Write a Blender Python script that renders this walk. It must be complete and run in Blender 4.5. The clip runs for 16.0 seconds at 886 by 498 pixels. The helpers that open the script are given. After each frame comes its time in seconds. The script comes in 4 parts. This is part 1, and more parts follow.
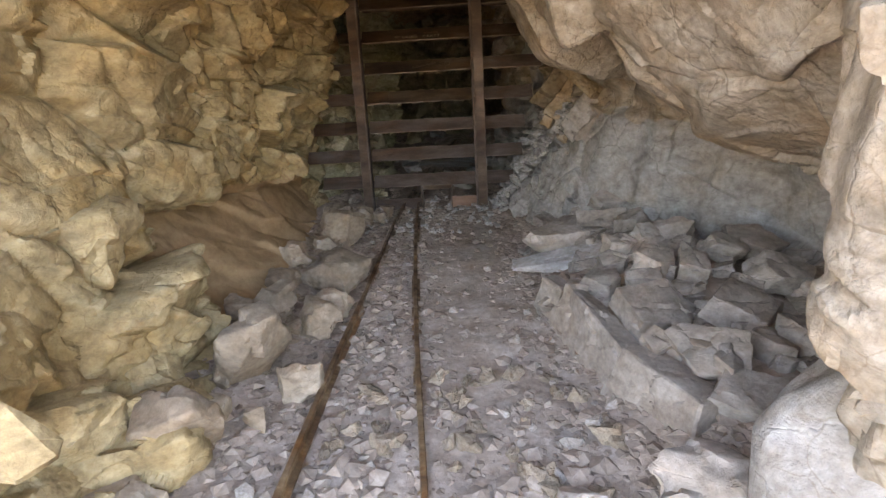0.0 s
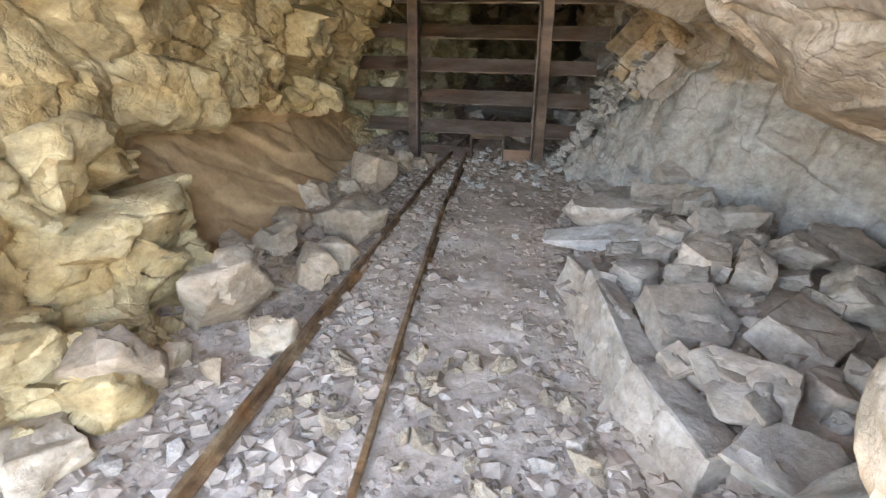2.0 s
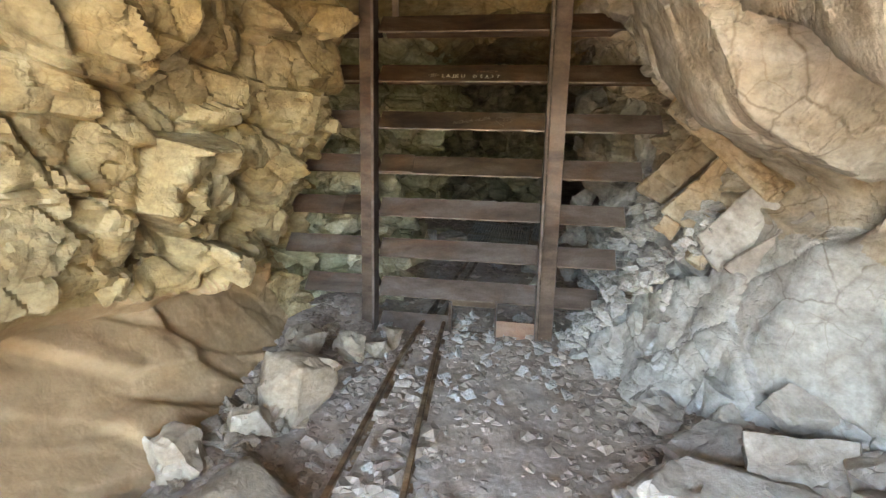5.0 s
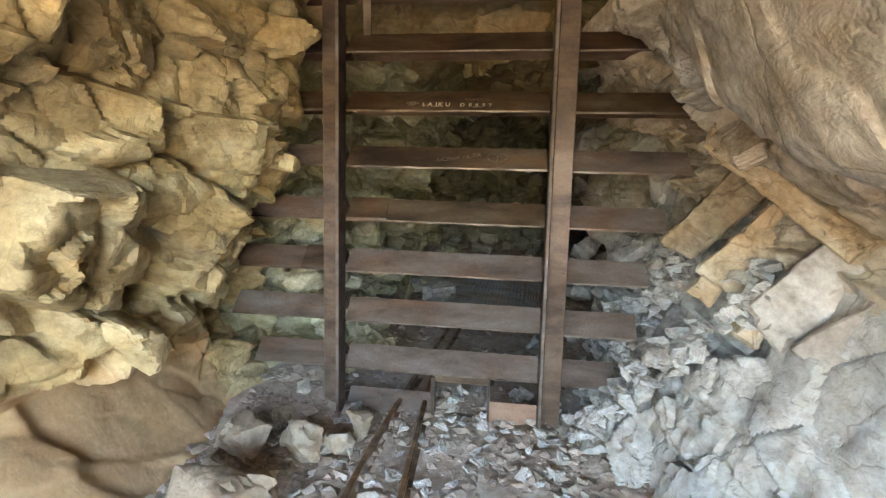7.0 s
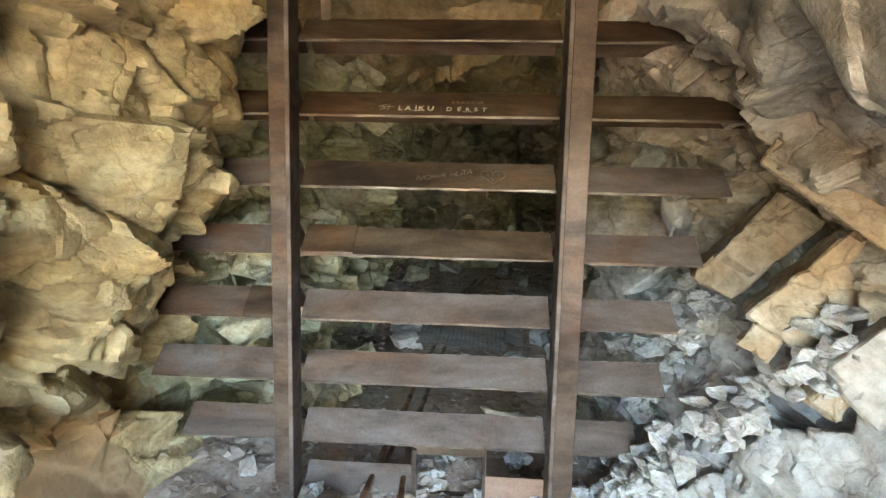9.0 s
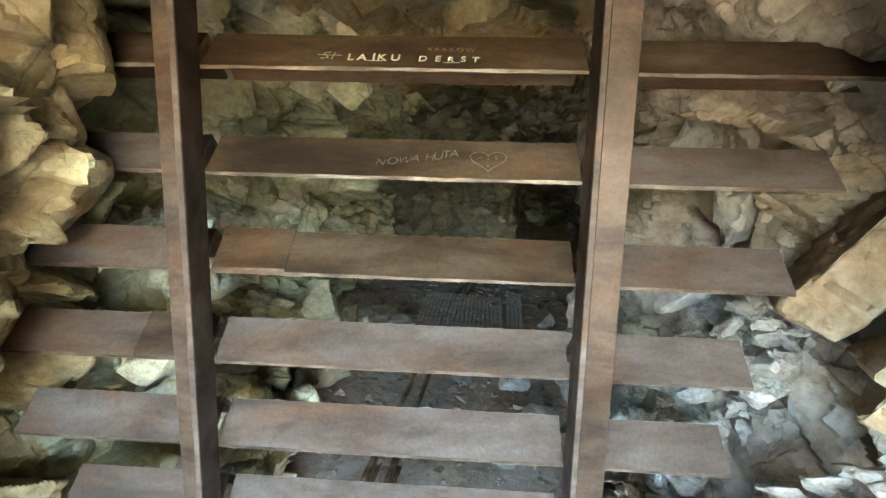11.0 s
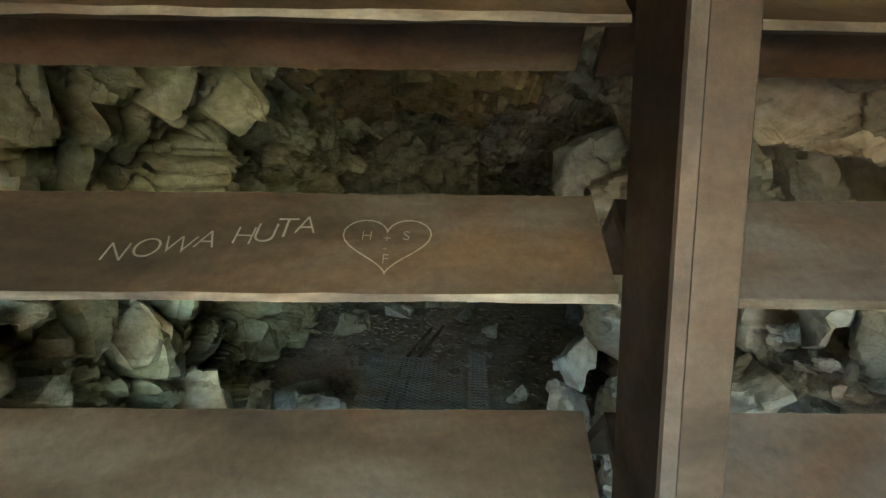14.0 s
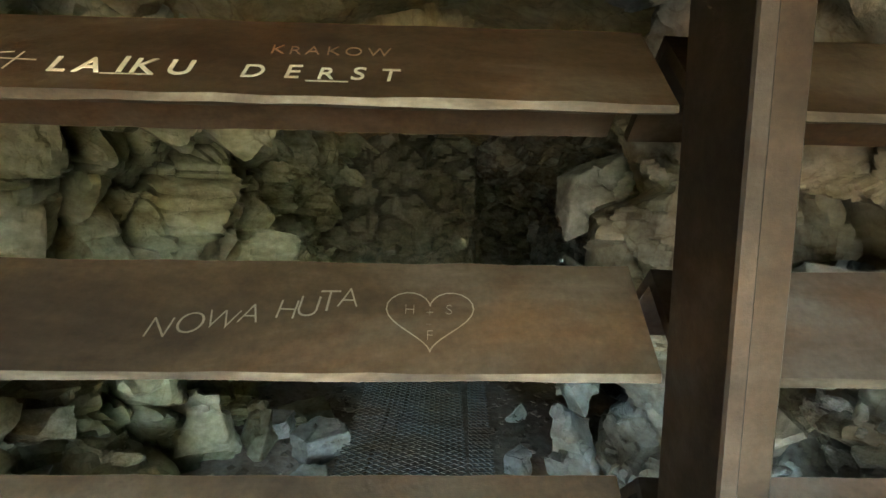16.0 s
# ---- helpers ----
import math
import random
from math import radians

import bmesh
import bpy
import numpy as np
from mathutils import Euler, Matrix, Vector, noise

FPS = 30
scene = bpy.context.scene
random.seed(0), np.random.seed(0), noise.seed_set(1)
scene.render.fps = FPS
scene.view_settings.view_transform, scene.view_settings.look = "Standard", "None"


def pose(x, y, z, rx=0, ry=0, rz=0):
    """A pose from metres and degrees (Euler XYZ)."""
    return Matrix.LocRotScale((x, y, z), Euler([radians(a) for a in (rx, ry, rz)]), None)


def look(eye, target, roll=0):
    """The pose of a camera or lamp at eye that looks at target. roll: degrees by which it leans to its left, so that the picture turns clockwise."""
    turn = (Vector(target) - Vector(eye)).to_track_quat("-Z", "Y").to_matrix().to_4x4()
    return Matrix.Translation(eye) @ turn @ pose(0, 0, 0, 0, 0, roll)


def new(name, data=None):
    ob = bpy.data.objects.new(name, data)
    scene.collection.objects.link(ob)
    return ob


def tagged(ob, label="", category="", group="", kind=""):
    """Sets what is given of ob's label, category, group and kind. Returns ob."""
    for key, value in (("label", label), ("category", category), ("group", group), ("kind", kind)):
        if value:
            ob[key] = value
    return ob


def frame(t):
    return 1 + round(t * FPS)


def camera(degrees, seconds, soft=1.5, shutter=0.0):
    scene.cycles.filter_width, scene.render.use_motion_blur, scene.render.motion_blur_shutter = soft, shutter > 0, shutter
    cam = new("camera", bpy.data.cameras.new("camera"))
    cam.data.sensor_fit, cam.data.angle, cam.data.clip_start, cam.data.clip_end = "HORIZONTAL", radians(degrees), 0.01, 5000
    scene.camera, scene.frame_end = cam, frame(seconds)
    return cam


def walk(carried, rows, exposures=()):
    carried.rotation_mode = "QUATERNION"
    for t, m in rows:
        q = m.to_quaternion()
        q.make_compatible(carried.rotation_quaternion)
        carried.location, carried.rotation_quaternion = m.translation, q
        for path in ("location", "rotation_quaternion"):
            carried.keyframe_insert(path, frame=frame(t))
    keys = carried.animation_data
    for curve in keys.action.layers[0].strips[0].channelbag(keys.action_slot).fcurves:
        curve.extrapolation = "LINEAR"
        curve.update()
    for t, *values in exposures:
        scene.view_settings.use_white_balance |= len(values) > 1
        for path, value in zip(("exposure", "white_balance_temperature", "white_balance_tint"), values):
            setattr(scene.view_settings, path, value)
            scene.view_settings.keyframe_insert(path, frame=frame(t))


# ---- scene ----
cam = camera(84.4, 16.0)
PATH = [
    (0, (0.174, 0.471, 1.646), (0.077, 2.326, 0.905), -3.5),
    (0.5, (0.328, 0.638, 1.704), (-0.017, 2.518, 1.117), -2.9),
    (1, (0.334, 0.621, 1.71), (-0.038, 2.482, 1.081), -2.7),
    (1.5, (0.492, 0.689, 1.553), (0.031, 2.399, 0.623), -2.1),
    (2, (0.485, 0.856, 1.57), (0.094, 2.585, 0.643), -0.2),
    (2.5, (0.308, 1.285, 1.474), (0.15, 3.027, 0.506), 1.8),
    (3, (0.232, 1.436, 1.508), (0.067, 3.183, 0.548), 2.2),
    (3.5, (0.227, 1.67, 1.486), (-0.01, 3.461, 0.629), 0.2),
    (4, (0.235, 2.008, 1.525), (-0.094, 3.838, 0.789), 0.8),
    (4.5, (0.222, 2.192, 1.58), (-0.103, 4.059, 0.941), 1.2),
    (4.7, (0.184, 2.266, 1.596), (-0.127, 4.15, 1.001), 0.9),
    (6.8, (0.116, 2.884, 1.556), (-0.154, 4.832, 1.188), 0.9),
    (7, (0.12, 2.954, 1.567), (-0.152, 4.898, 1.188), 1.1),
    (7.5, (0.133, 3.065, 1.57), (-0.105, 5.01, 1.172), 1.0),
    (8, (0.078, 3.19, 1.588), (-0.095, 5.146, 1.208), 0.9),
    (8.5, (-0.041, 3.349, 1.608), (-0.146, 5.311, 1.234), 1.4),
    (8.7, (-0.056, 3.398, 1.598), (-0.16, 5.367, 1.266), 1.1),
    (11, (-0.006, 4.093, 1.576), (-0.115, 6.05, 1.181), 1.4),
    (11.5, (-0.003, 4.302, 1.621), (-0.002, 6.266, 1.242), 1.0),
    (12, (0.084, 4.448, 1.642), (0.228, 6.411, 1.287), -0.1),
    (12.5, (0.149, 4.618, 1.623), (0.25, 6.587, 1.288), -0.1),
    (13, (0.19, 4.776, 1.603), (0.212, 6.748, 1.27), -0.2),
    (13.5, (0.144, 4.883, 1.605), (0.146, 6.855, 1.276), -0.3),
    (14, (0.09, 4.911, 1.622), (0.122, 6.891, 1.341), 0.6),
    (14.5, (0.096, 4.874, 1.628), (0.075, 6.855, 1.349), 1.3),
    (15, (0.098, 4.838, 1.644), (0.019, 6.818, 1.37), 1.3),
    (15.5, (0.076, 4.864, 1.663), (0.038, 6.842, 1.373), 1.3),
    (16, (0.031, 4.918, 1.697), (0.098, 6.901, 1.446), 1.1),
]
walk(cam, [(t, look(eye, target, roll)) for t, eye, target, roll in PATH], exposures=[(0, 4.5, 8700, 23), (1, 4.8, 8500, 21), (2.5, 5.25, 8300, 17), (4.5, 5.9, 7900, 14), (8.5, 6.6, 7300, 10), (11, 7.2, 6900, 4), (13, 6.95, 6800, -3), (14, 6.6, 6750, -6), (15.4, 6.9, 6750, -6), (16, 6.65, 6750, -6)])

# ---- world, sun ----
world = bpy.data.worlds.new("sky")
scene.world = world
world.use_nodes = True
wn = world.node_tree.nodes
sky = wn.new("ShaderNodeTexSky")
sky.sky_type = "NISHITA"
sky.sun_disc = False
SUN_EL, SUN_AZ = radians(32), radians(340)
sky.sun_elevation, sky.sun_rotation = SUN_EL, SUN_AZ
wn["Background"].inputs["Strength"].default_value = 0.15
world.node_tree.links.new(sky.outputs[0], wn["Background"].inputs[0])
sun = new("sun", bpy.data.lights.new("sun", "SUN"))
sun.data.energy, sun.data.angle, sun.data.color = 5.0, radians(0.5), (1.0, 0.93, 0.82)
sun_from = Vector((math.sin(SUN_AZ) * math.cos(SUN_EL), math.cos(SUN_AZ) * math.cos(SUN_EL), math.sin(SUN_EL)))
sun.matrix_world = look(sun_from * 30, (0, 0, 0))


# ---- materials ----
def mat(name):
    m = bpy.data.materials.new(name)
    m.use_nodes = True
    return m, m.node_tree.nodes, m.node_tree.links, m.node_tree.nodes["Principled BSDF"]


def ramp(nodes, stops):
    r = nodes.new("ShaderNodeValToRGB")
    while len(r.color_ramp.elements) < len(stops):
        r.color_ramp.elements.new(0.5)
    for e, (p, c) in zip(r.color_ramp.elements, stops):
        e.position, e.color = p, (*c, 1)
    return r


def tex(nodes, links, coord, scale, detail=6, rough=0.6, distort=0.0, stretch=None):
    n = nodes.new("ShaderNodeTexNoise")
    n.inputs["Scale"].default_value, n.inputs["Detail"].default_value = scale, detail
    n.inputs["Roughness"].default_value, n.inputs["Distortion"].default_value = rough, distort
    if stretch:
        mp = nodes.new("ShaderNodeMapping")
        mp.inputs["Rotation"].default_value = [radians(a) for a in stretch[0]]
        mp.inputs["Scale"].default_value = stretch[1]
        links.new(coord, mp.inputs[0])
        coord = mp.outputs[0]
    links.new(coord, n.inputs["Vector"])
    return n


def mix(nodes, links, fac, a, b, blend="MIX"):
    m = nodes.new("ShaderNodeMix")
    m.data_type, m.blend_type = "RGBA", blend
    for sock, v in ((m.inputs[0], fac), (m.inputs[6], a), (m.inputs[7], b)):
        if isinstance(v, (int, float)):
            sock.default_value = v
        elif isinstance(v, tuple):
            sock.default_value = (*v, 1)
        else:
            links.new(v, sock)
    return m.outputs[2]


def rock_material(name, dark, mid, light, stain, stain_amount=0.5, bump=0.6, crack=True, vary=False, rough=0.85, island=False, grit=1.0):
    m, n, l, bsdf = mat(name)
    tc = n.new("ShaderNodeTexCoord")
    co = tc.outputs["Object"]
    if vary:
        info = n.new("ShaderNodeNewGeometry" if island else "ShaderNodeObjectInfo")
        chance = info.outputs["Random Per Island" if island else "Random"]
        add = n.new("ShaderNodeVectorMath")
        add.operation = "MULTIPLY_ADD"
        l.new(chance, add.inputs[0])
        add.inputs[1].default_value = (17, 31, 23)
        l.new(co, add.inputs[2])
        co = add.outputs[0]
    big = tex(n, l, co, 2.2, 5, 0.6, 0.6)
    grain = tex(n, l, co, 26, 8, 0.7)
    strata = tex(n, l, co, 5, 5, 0.6, 0.4, ((25, 10, -20), (1, 1.2, 2.2)))
    r = ramp(n, [(0.28, dark), (0.5, mid), (0.72, light)])
    l.new(strata.outputs[0], r.inputs[0])
    r2 = ramp(n, [(0.42, (0, 0, 0)), (0.64, (1, 1, 1))])
    l.new(big.outputs[0], r2.inputs[0])
    f = n.new("ShaderNodeMath")
    f.operation = "MULTIPLY"
    l.new(r2.outputs[0], f.inputs[0])
    f.inputs[1].default_value = stain_amount
    c = mix(n, l, f.outputs[0], r.outputs[0], stain)
    r3 = ramp(n, [(0.32, (1 - 0.3 * grit, 1 - 0.31 * grit, 1 - 0.32 * grit)), (0.64, (1 + 0.13 * grit,) * 3)])
    l.new(grain.outputs[0], r3.inputs[0])
    c = mix(n, l, 1.0, c, r3.outputs[0], "MULTIPLY")
    if vary:
        r5 = ramp(n, [(0.0, (0.72, 0.70, 0.68)), (1.0, (1.18, 1.16, 1.14))])
        l.new(chance, r5.inputs[0])
        c = mix(n, l, 1.0, c, r5.outputs[0], "MULTIPLY")
    if crack:
        # Thin seam lines multiply the rock colour darker, in scattered stretches.
        for size_, thin, seam_tone in ((2.3, 0.014, 0.55), (7.0, 0.02, 0.78)):
            bent = mix(n, l, 0.5 / size_, co, tex(n, l, co, size_ * 0.9, 5, 0.6).outputs["Color"], "ADD")
            seam = n.new("ShaderNodeTexVoronoi")
            seam.feature = "DISTANCE_TO_EDGE"
            seam.inputs["Scale"].default_value = size_
            l.new(bent, seam.inputs["Vector"])
            line = ramp(n, [(0.0, (seam_tone, seam_tone * 0.95, seam_tone * 0.88)), (thin, (1, 1, 1))])
            l.new(seam.outputs["Distance"], line.inputs[0])
            gate_n = ramp(n, [(0.45, (0, 0, 0)), (0.58, (1, 1, 1))])
            l.new(tex(n, l, co, size_ * 0.8, 4).outputs[0], gate_n.inputs[0])
            c = mix(n, l, gate_n.outputs[0], c, mix(n, l, 1.0, c, line.outputs[0], "MULTIPLY"))
    fine = tex(n, l, co, 70, 6, 0.75)
    mid_n = tex(n, l, co, 11, 8, 0.62, 0.5, ((25, 10, -20), (1, 1.1, 1.3)))
    b1 = n.new("ShaderNodeBump")
    b1.inputs["Strength"].default_value, b1.inputs["Distance"].default_value = bump * 0.8, 0.04
    l.new(mid_n.outputs[0], b1.inputs["Height"])
    b2 = n.new("ShaderNodeBump")
    b2.inputs["Strength"].default_value, b2.inputs["Distance"].default_value = bump * 0.9, 0.007
    l.new(fine.outputs[0], b2.inputs["Height"])
    l.new(b1.outputs[0], b2.inputs["Normal"])
    last = b2
    for size_, strength, depth in ((6.0, 0.7, 0.035), (17.0, 0.5, 0.012)):
        wv = mix(n, l, 0.1, co, tex(n, l, co, size_ * 0.7, 3).outputs["Color"], "ADD")
        vo = n.new("ShaderNodeTexVoronoi")
        vo.inputs["Scale"].default_value = size_
        l.new(wv, vo.inputs["Vector"])
        bv = n.new("ShaderNodeBump")
        bv.inputs["Strength"].default_value, bv.inputs["Distance"].default_value = strength * bump, depth
        l.new(vo.outputs["Color"], bv.inputs["Height"])
        l.new(last.outputs[0], bv.inputs["Normal"])
        last = bv
    if crack:
        warp = mix(n, l, 0.45, co, tex(n, l, co, 2.5, 5).outputs["Color"], "ADD")
        v = n.new("ShaderNodeTexVoronoi")
        v.feature = "DISTANCE_TO_EDGE"
        v.inputs["Scale"].default_value = 2.3
        l.new(warp, v.inputs["Vector"])
        r4 = ramp(n, [(0.0, (0, 0, 0)), (0.022, (1, 1, 1))])
        l.new(v.outputs["Distance"], r4.inputs[0])
        b3 = n.new("ShaderNodeBump")
        b3.inputs["Strength"].default_value, b3.inputs["Distance"].default_value = 0.35, 0.012
        l.new(r4.outputs[0], b3.inputs["Height"])
        l.new(last.outputs[0], b3.inputs["Normal"])
        last = b3
    l.new(last.outputs[0], bsdf.inputs["Normal"])
    l.new(c, bsdf.inputs["Base Color"])
    bsdf.inputs["Roughness"].default_value = rough
    bsdf.inputs["Specular IOR Level"].default_value = 0.25
    return m


OCHRE = rock_material("ochre_rock", (0.21, 0.15, 0.08), (0.35, 0.265, 0.145), (0.46, 0.37, 0.225), (0.36, 0.225, 0.085), 0.55)
BUFF = rock_material("buff_rock", (0.201, 0.164, 0.122), (0.339, 0.292, 0.233), (0.456, 0.408, 0.350), (0.360, 0.244, 0.138), 0.45)
BANK = rock_material("earth_bank", (0.280, 0.176, 0.093), (0.361, 0.234, 0.126), (0.431, 0.288, 0.165), (0.314, 0.193, 0.099), 0.5, bump=0.3, crack=False, grit=0.45)
FLOOR = rock_material("dusty_floor", (0.23, 0.17, 0.13), (0.40, 0.32, 0.26), (0.47, 0.39, 0.33), (0.31, 0.23, 0.17), 0.5, bump=0.5, crack=False, rough=0.95)
PALE = rock_material("pale_loose_rock", (0.291, 0.263, 0.174), (0.493, 0.448, 0.314), (0.627, 0.582, 0.448), (0.381, 0.302, 0.168), 0.4, bump=0.5, crack=False, vary=True)
SLOPE_SCREEN = rock_material("slope_screen", (0.06, 0.07, 0.04), (0.11, 0.11, 0.07), (0.18, 0.17, 0.11), (0.14, 0.12, 0.08), 0.4, crack=False)
GRAVEL = rock_material("gravel_stone", (0.23, 0.18, 0.145), (0.34, 0.275, 0.225), (0.42, 0.35, 0.295), (0.31, 0.225, 0.165), 0.4, bump=0.3, crack=False, vary=True, island=True)
TAN = rock_material("tan_loose_rock", (0.21, 0.165, 0.12), (0.315, 0.255, 0.19), (0.40, 0.335, 0.265), (0.30, 0.2, 0.125), 0.5, bump=0.5, crack=False, vary=True)
STONE = rock_material("loose_stone", (0.222, 0.191, 0.160), (0.351, 0.309, 0.267), (0.456, 0.409, 0.363), (0.351, 0.257, 0.187), 0.4, bump=0.45, crack=False, vary=True)
BLOCK = rock_material("stained_block", (0.22, 0.165, 0.105), (0.33, 0.265, 0.185), (0.42, 0.36, 0.28), (0.29, 0.175, 0.085), 0.6, vary=True)
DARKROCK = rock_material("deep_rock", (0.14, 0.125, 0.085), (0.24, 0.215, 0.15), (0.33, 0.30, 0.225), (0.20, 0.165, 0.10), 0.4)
GREENISH = rock_material("greenish_rock", (0.224, 0.207, 0.123), (0.414, 0.381, 0.246), (0.560, 0.521, 0.370), (0.347, 0.291, 0.157), 0.4)
GREY = rock_material("grey_rock", (0.215, 0.2, 0.18), (0.34, 0.322, 0.295), (0.43, 0.412, 0.385), (0.36, 0.28, 0.2), 0.4)
CHALKY = rock_material("chalky_stone", (0.25, 0.235, 0.215), (0.42, 0.402, 0.375), (0.54, 0.52, 0.495), (0.37, 0.29, 0.21), 0.35, bump=0.5, crack=False, vary=True)


def rust_material(name, dark, mid, light, metal=0.35, rough=0.5, scale=6):
    m, n, l, bsdf = mat(name)
    co = n.new("ShaderNodeTexCoord").outputs["Object"]
    a = tex(n, l, co, scale, 6, 0.62, 0.3, ((0, 0, 0), (0.35, 1, 1)))
    g = tex(n, l, co, 90, 5, 0.7)
    r = ramp(n, [(0.34, dark), (0.5, mid), (0.68, light)])
    l.new(a.outputs[0], r.inputs[0])
    r3 = ramp(n, [(0.3, (0.75, 0.72, 0.7)), (0.7, (1.12, 1.12, 1.12))])
    l.new(g.outputs[0], r3.inputs[0])
    c = mix(n, l, 1.0, r.outputs[0], r3.outputs[0], "MULTIPLY")
    # rust blooms and dark weather stains, larger than the grain
    for size_, lo, hi, tone in ((2.6, 0.5, 0.66, (1.1, 0.82, 0.58)), (4.3, 0.54, 0.7, (0.55, 0.47, 0.40))):
        st = tex(n, l, co, size_, 7, 0.66, 0.8, ((0, 0, 20), (0.6, 1, 1)))
        rs = ramp(n, [(lo, (1, 1, 1)), (hi, tone)])
        l.new(st.outputs[0], rs.inputs[0])
        c = mix(n, l, 1.0, c, rs.outputs[0], "MULTIPLY")
    l.new(c, bsdf.inputs["Base Color"])
    rr = ramp(n, [(0.3, (rough + 0.2,) * 3), (0.7, (rough - 0.1,) * 3)])
    l.new(a.outputs[0], rr.inputs[0])
    l.new(rr.outputs[0], bsdf.inputs["Roughness"])
    b = n.new("ShaderNodeBump")
    b.inputs["Strength"].default_value, b.inputs["Distance"].default_value = 0.25, 0.003
    l.new(g.outputs[0], b.inputs["Height"])
    l.new(b.outputs[0], bsdf.inputs["Normal"])
    bsdf.inputs["Metallic"].default_value = metal
    return m


STEEL = rust_material("rusted_steel", (0.034, 0.018, 0.009), (0.083, 0.050, 0.026), (0.158, 0.117, 0.081))
# Dust, plus skylight on the lower and side bars put into the colour.
DUSTY_LIT = rust_material("dusty_lit_steel", (0.066, 0.043, 0.030), (0.112, 0.081, 0.063), (0.165, 0.133, 0.114), 0.2, 0.6)
WORN = rust_material("worn_steel", (0.035, 0.021, 0.013), (0.085, 0.059, 0.04), (0.21, 0.17, 0.13), 0.3, 0.5, 16)
# Post steel darkened: the unlit flank's shade is put into this colour.
SHADED_POST = rust_material("shaded_post_steel", (0.028, 0.016, 0.010), (0.051, 0.032, 0.021), (0.084, 0.062, 0.048))
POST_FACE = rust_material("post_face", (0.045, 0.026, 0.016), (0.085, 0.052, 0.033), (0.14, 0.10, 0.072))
PLATE = rust_material("plate_steel", (0.16, 0.085, 0.05), (0.23, 0.135, 0.09), (0.28, 0.18, 0.13), 0.15, 0.65)
RAIL = rust_material("rail_steel", (0.10, 0.06, 0.035), (0.20, 0.125, 0.07), (0.36, 0.25, 0.15), 0.4, 0.45, 9)
MESH = rust_material("mesh_steel", (0.182, 0.163, 0.143), (0.312, 0.286, 0.260), (0.442, 0.416, 0.390), 0.3, 0.5)
CHALK = rust_material("chalk", (0.589, 0.563, 0.462), (0.684, 0.660, 0.572), (0.760, 0.747, 0.682), 0.0, 0.8)
SCRATCH = rust_material("scratch", (0.20, 0.165, 0.13), (0.29, 0.25, 0.205), (0.40, 0.36, 0.31), 0.1, 0.6)
FAINT = rust_material("faint_scratch", (0.26, 0.16, 0.10), (0.3, 0.19, 0.12), (0.34, 0.22, 0.15), 0.1, 0.6)


# ---- geometry helpers ----
def thing(name, label, category, at=None, group="", kind=""):
    ob = new(name)
    if at is not None:
        ob.matrix_world = at
    return tagged(ob, label, category, group, kind)


def solid(name, verts, faces, material, sharp=None):
    me = bpy.data.meshes.new(name)
    me.from_pydata([tuple(v) for v in verts], [], faces)
    me.materials.append(material)
    if sharp is not None:
        me.polygons.foreach_set("use_smooth", [True] * len(me.polygons))
        me.set_sharp_from_angle(angle=radians(sharp))
    me.update()
    return me


def part(name, bm, material, parent, label=""):
    me = bpy.data.meshes.new(name)
    bm.to_mesh(me)
    bm.free()
    me.materials.append(material)
    if material is STEEL or material is DUSTY_LIT:
        me.materials.append(WORN)
    ob = new(name, me)
    ob.parent = parent
    return tagged(ob, label)


def hash3(c, seed):
    h = (c[..., 0] * 73856093) ^ (c[..., 1] * 19349663) ^ (c[..., 2] * 83492791) ^ (seed * 2654435)
    out = []
    for k in range(3):
        h = (h * 1103515245 + 12345 + k * 7919) & 0x7FFFFFFF
        h = h ^ (h >> 13)
        out.append((h % 10007) / 10007.0)
    return np.stack(out, -1)


def facet_height(P, seed, step, tilt, soft, groove, width):
    """Height of the tilted facets of a cell pattern, eased where two of them meet."""
    base = np.floor(P).astype(np.int64)
    near = [base + np.array([i, j, k]) for i in (-1, 0, 1) for j in (-1, 0, 1) for k in (-1, 0, 1)]
    dist, height = [], []
    for c in near:
        h = hash3(c, seed)
        d = P - (c + h)
        r2 = (h * 7.13 + 0.37) % 1.0
        dist.append(np.sqrt((d * d).sum(1)))
        height.append(step * (h[:, 0] - 0.5) + tilt * (d * (r2 - 0.5) * 2).sum(1))
    dist = np.array(dist)
    w = np.exp(-soft * (dist - dist.min(0)))
    two = np.partition(dist, 1, axis=0)
    return (w * np.array(height)).sum(0) / w.sum(0) - groove * np.exp(-(two[1] - two[0]) / width)


def turned(P, rx, rz, stretch):
    m = np.array(Euler((radians(rx), 0, radians(rz))).to_matrix())
    return (P @ m.T) / np.array(stretch)


def fracture(P, size, seed, step=0.5, tilt=0.6, turn=(25, -20), stretch=(1, 1.25, 0.8), ease=0.014, groove=0.0, width=0.03):
    """Blocky relief of broken rock: each cell is a tilted facet at its own depth."""
    Q = turned(P, turn[0], turn[1], stretch) / size
    out = np.zeros(len(Q))
    for a in range(0, len(Q), 20000):
        out[a:a + 20000] = facet_height(Q[a:a + 20000], seed, step, tilt, 3.2 * size / ease, groove / size, width / size)
    return size * out


def smooth_noise(P, size, seed):
    q = P / size + seed * 13.7
    i = np.floor(q).astype(np.int64)
    f = q - i
    f = f * f * (3 - 2 * f)
    out = 0
    for a in (0, 1):
        for b in (0, 1):
            for c in (0, 1):
                w = (f[:, 0] if a else 1 - f[:, 0]) * (f[:, 1] if b else 1 - f[:, 1]) * (f[:, 2] if c else 1 - f[:, 2])
                out = out + w * hash3(i + np.array([a, b, c]), seed)[:, 0]
    return out - 0.5


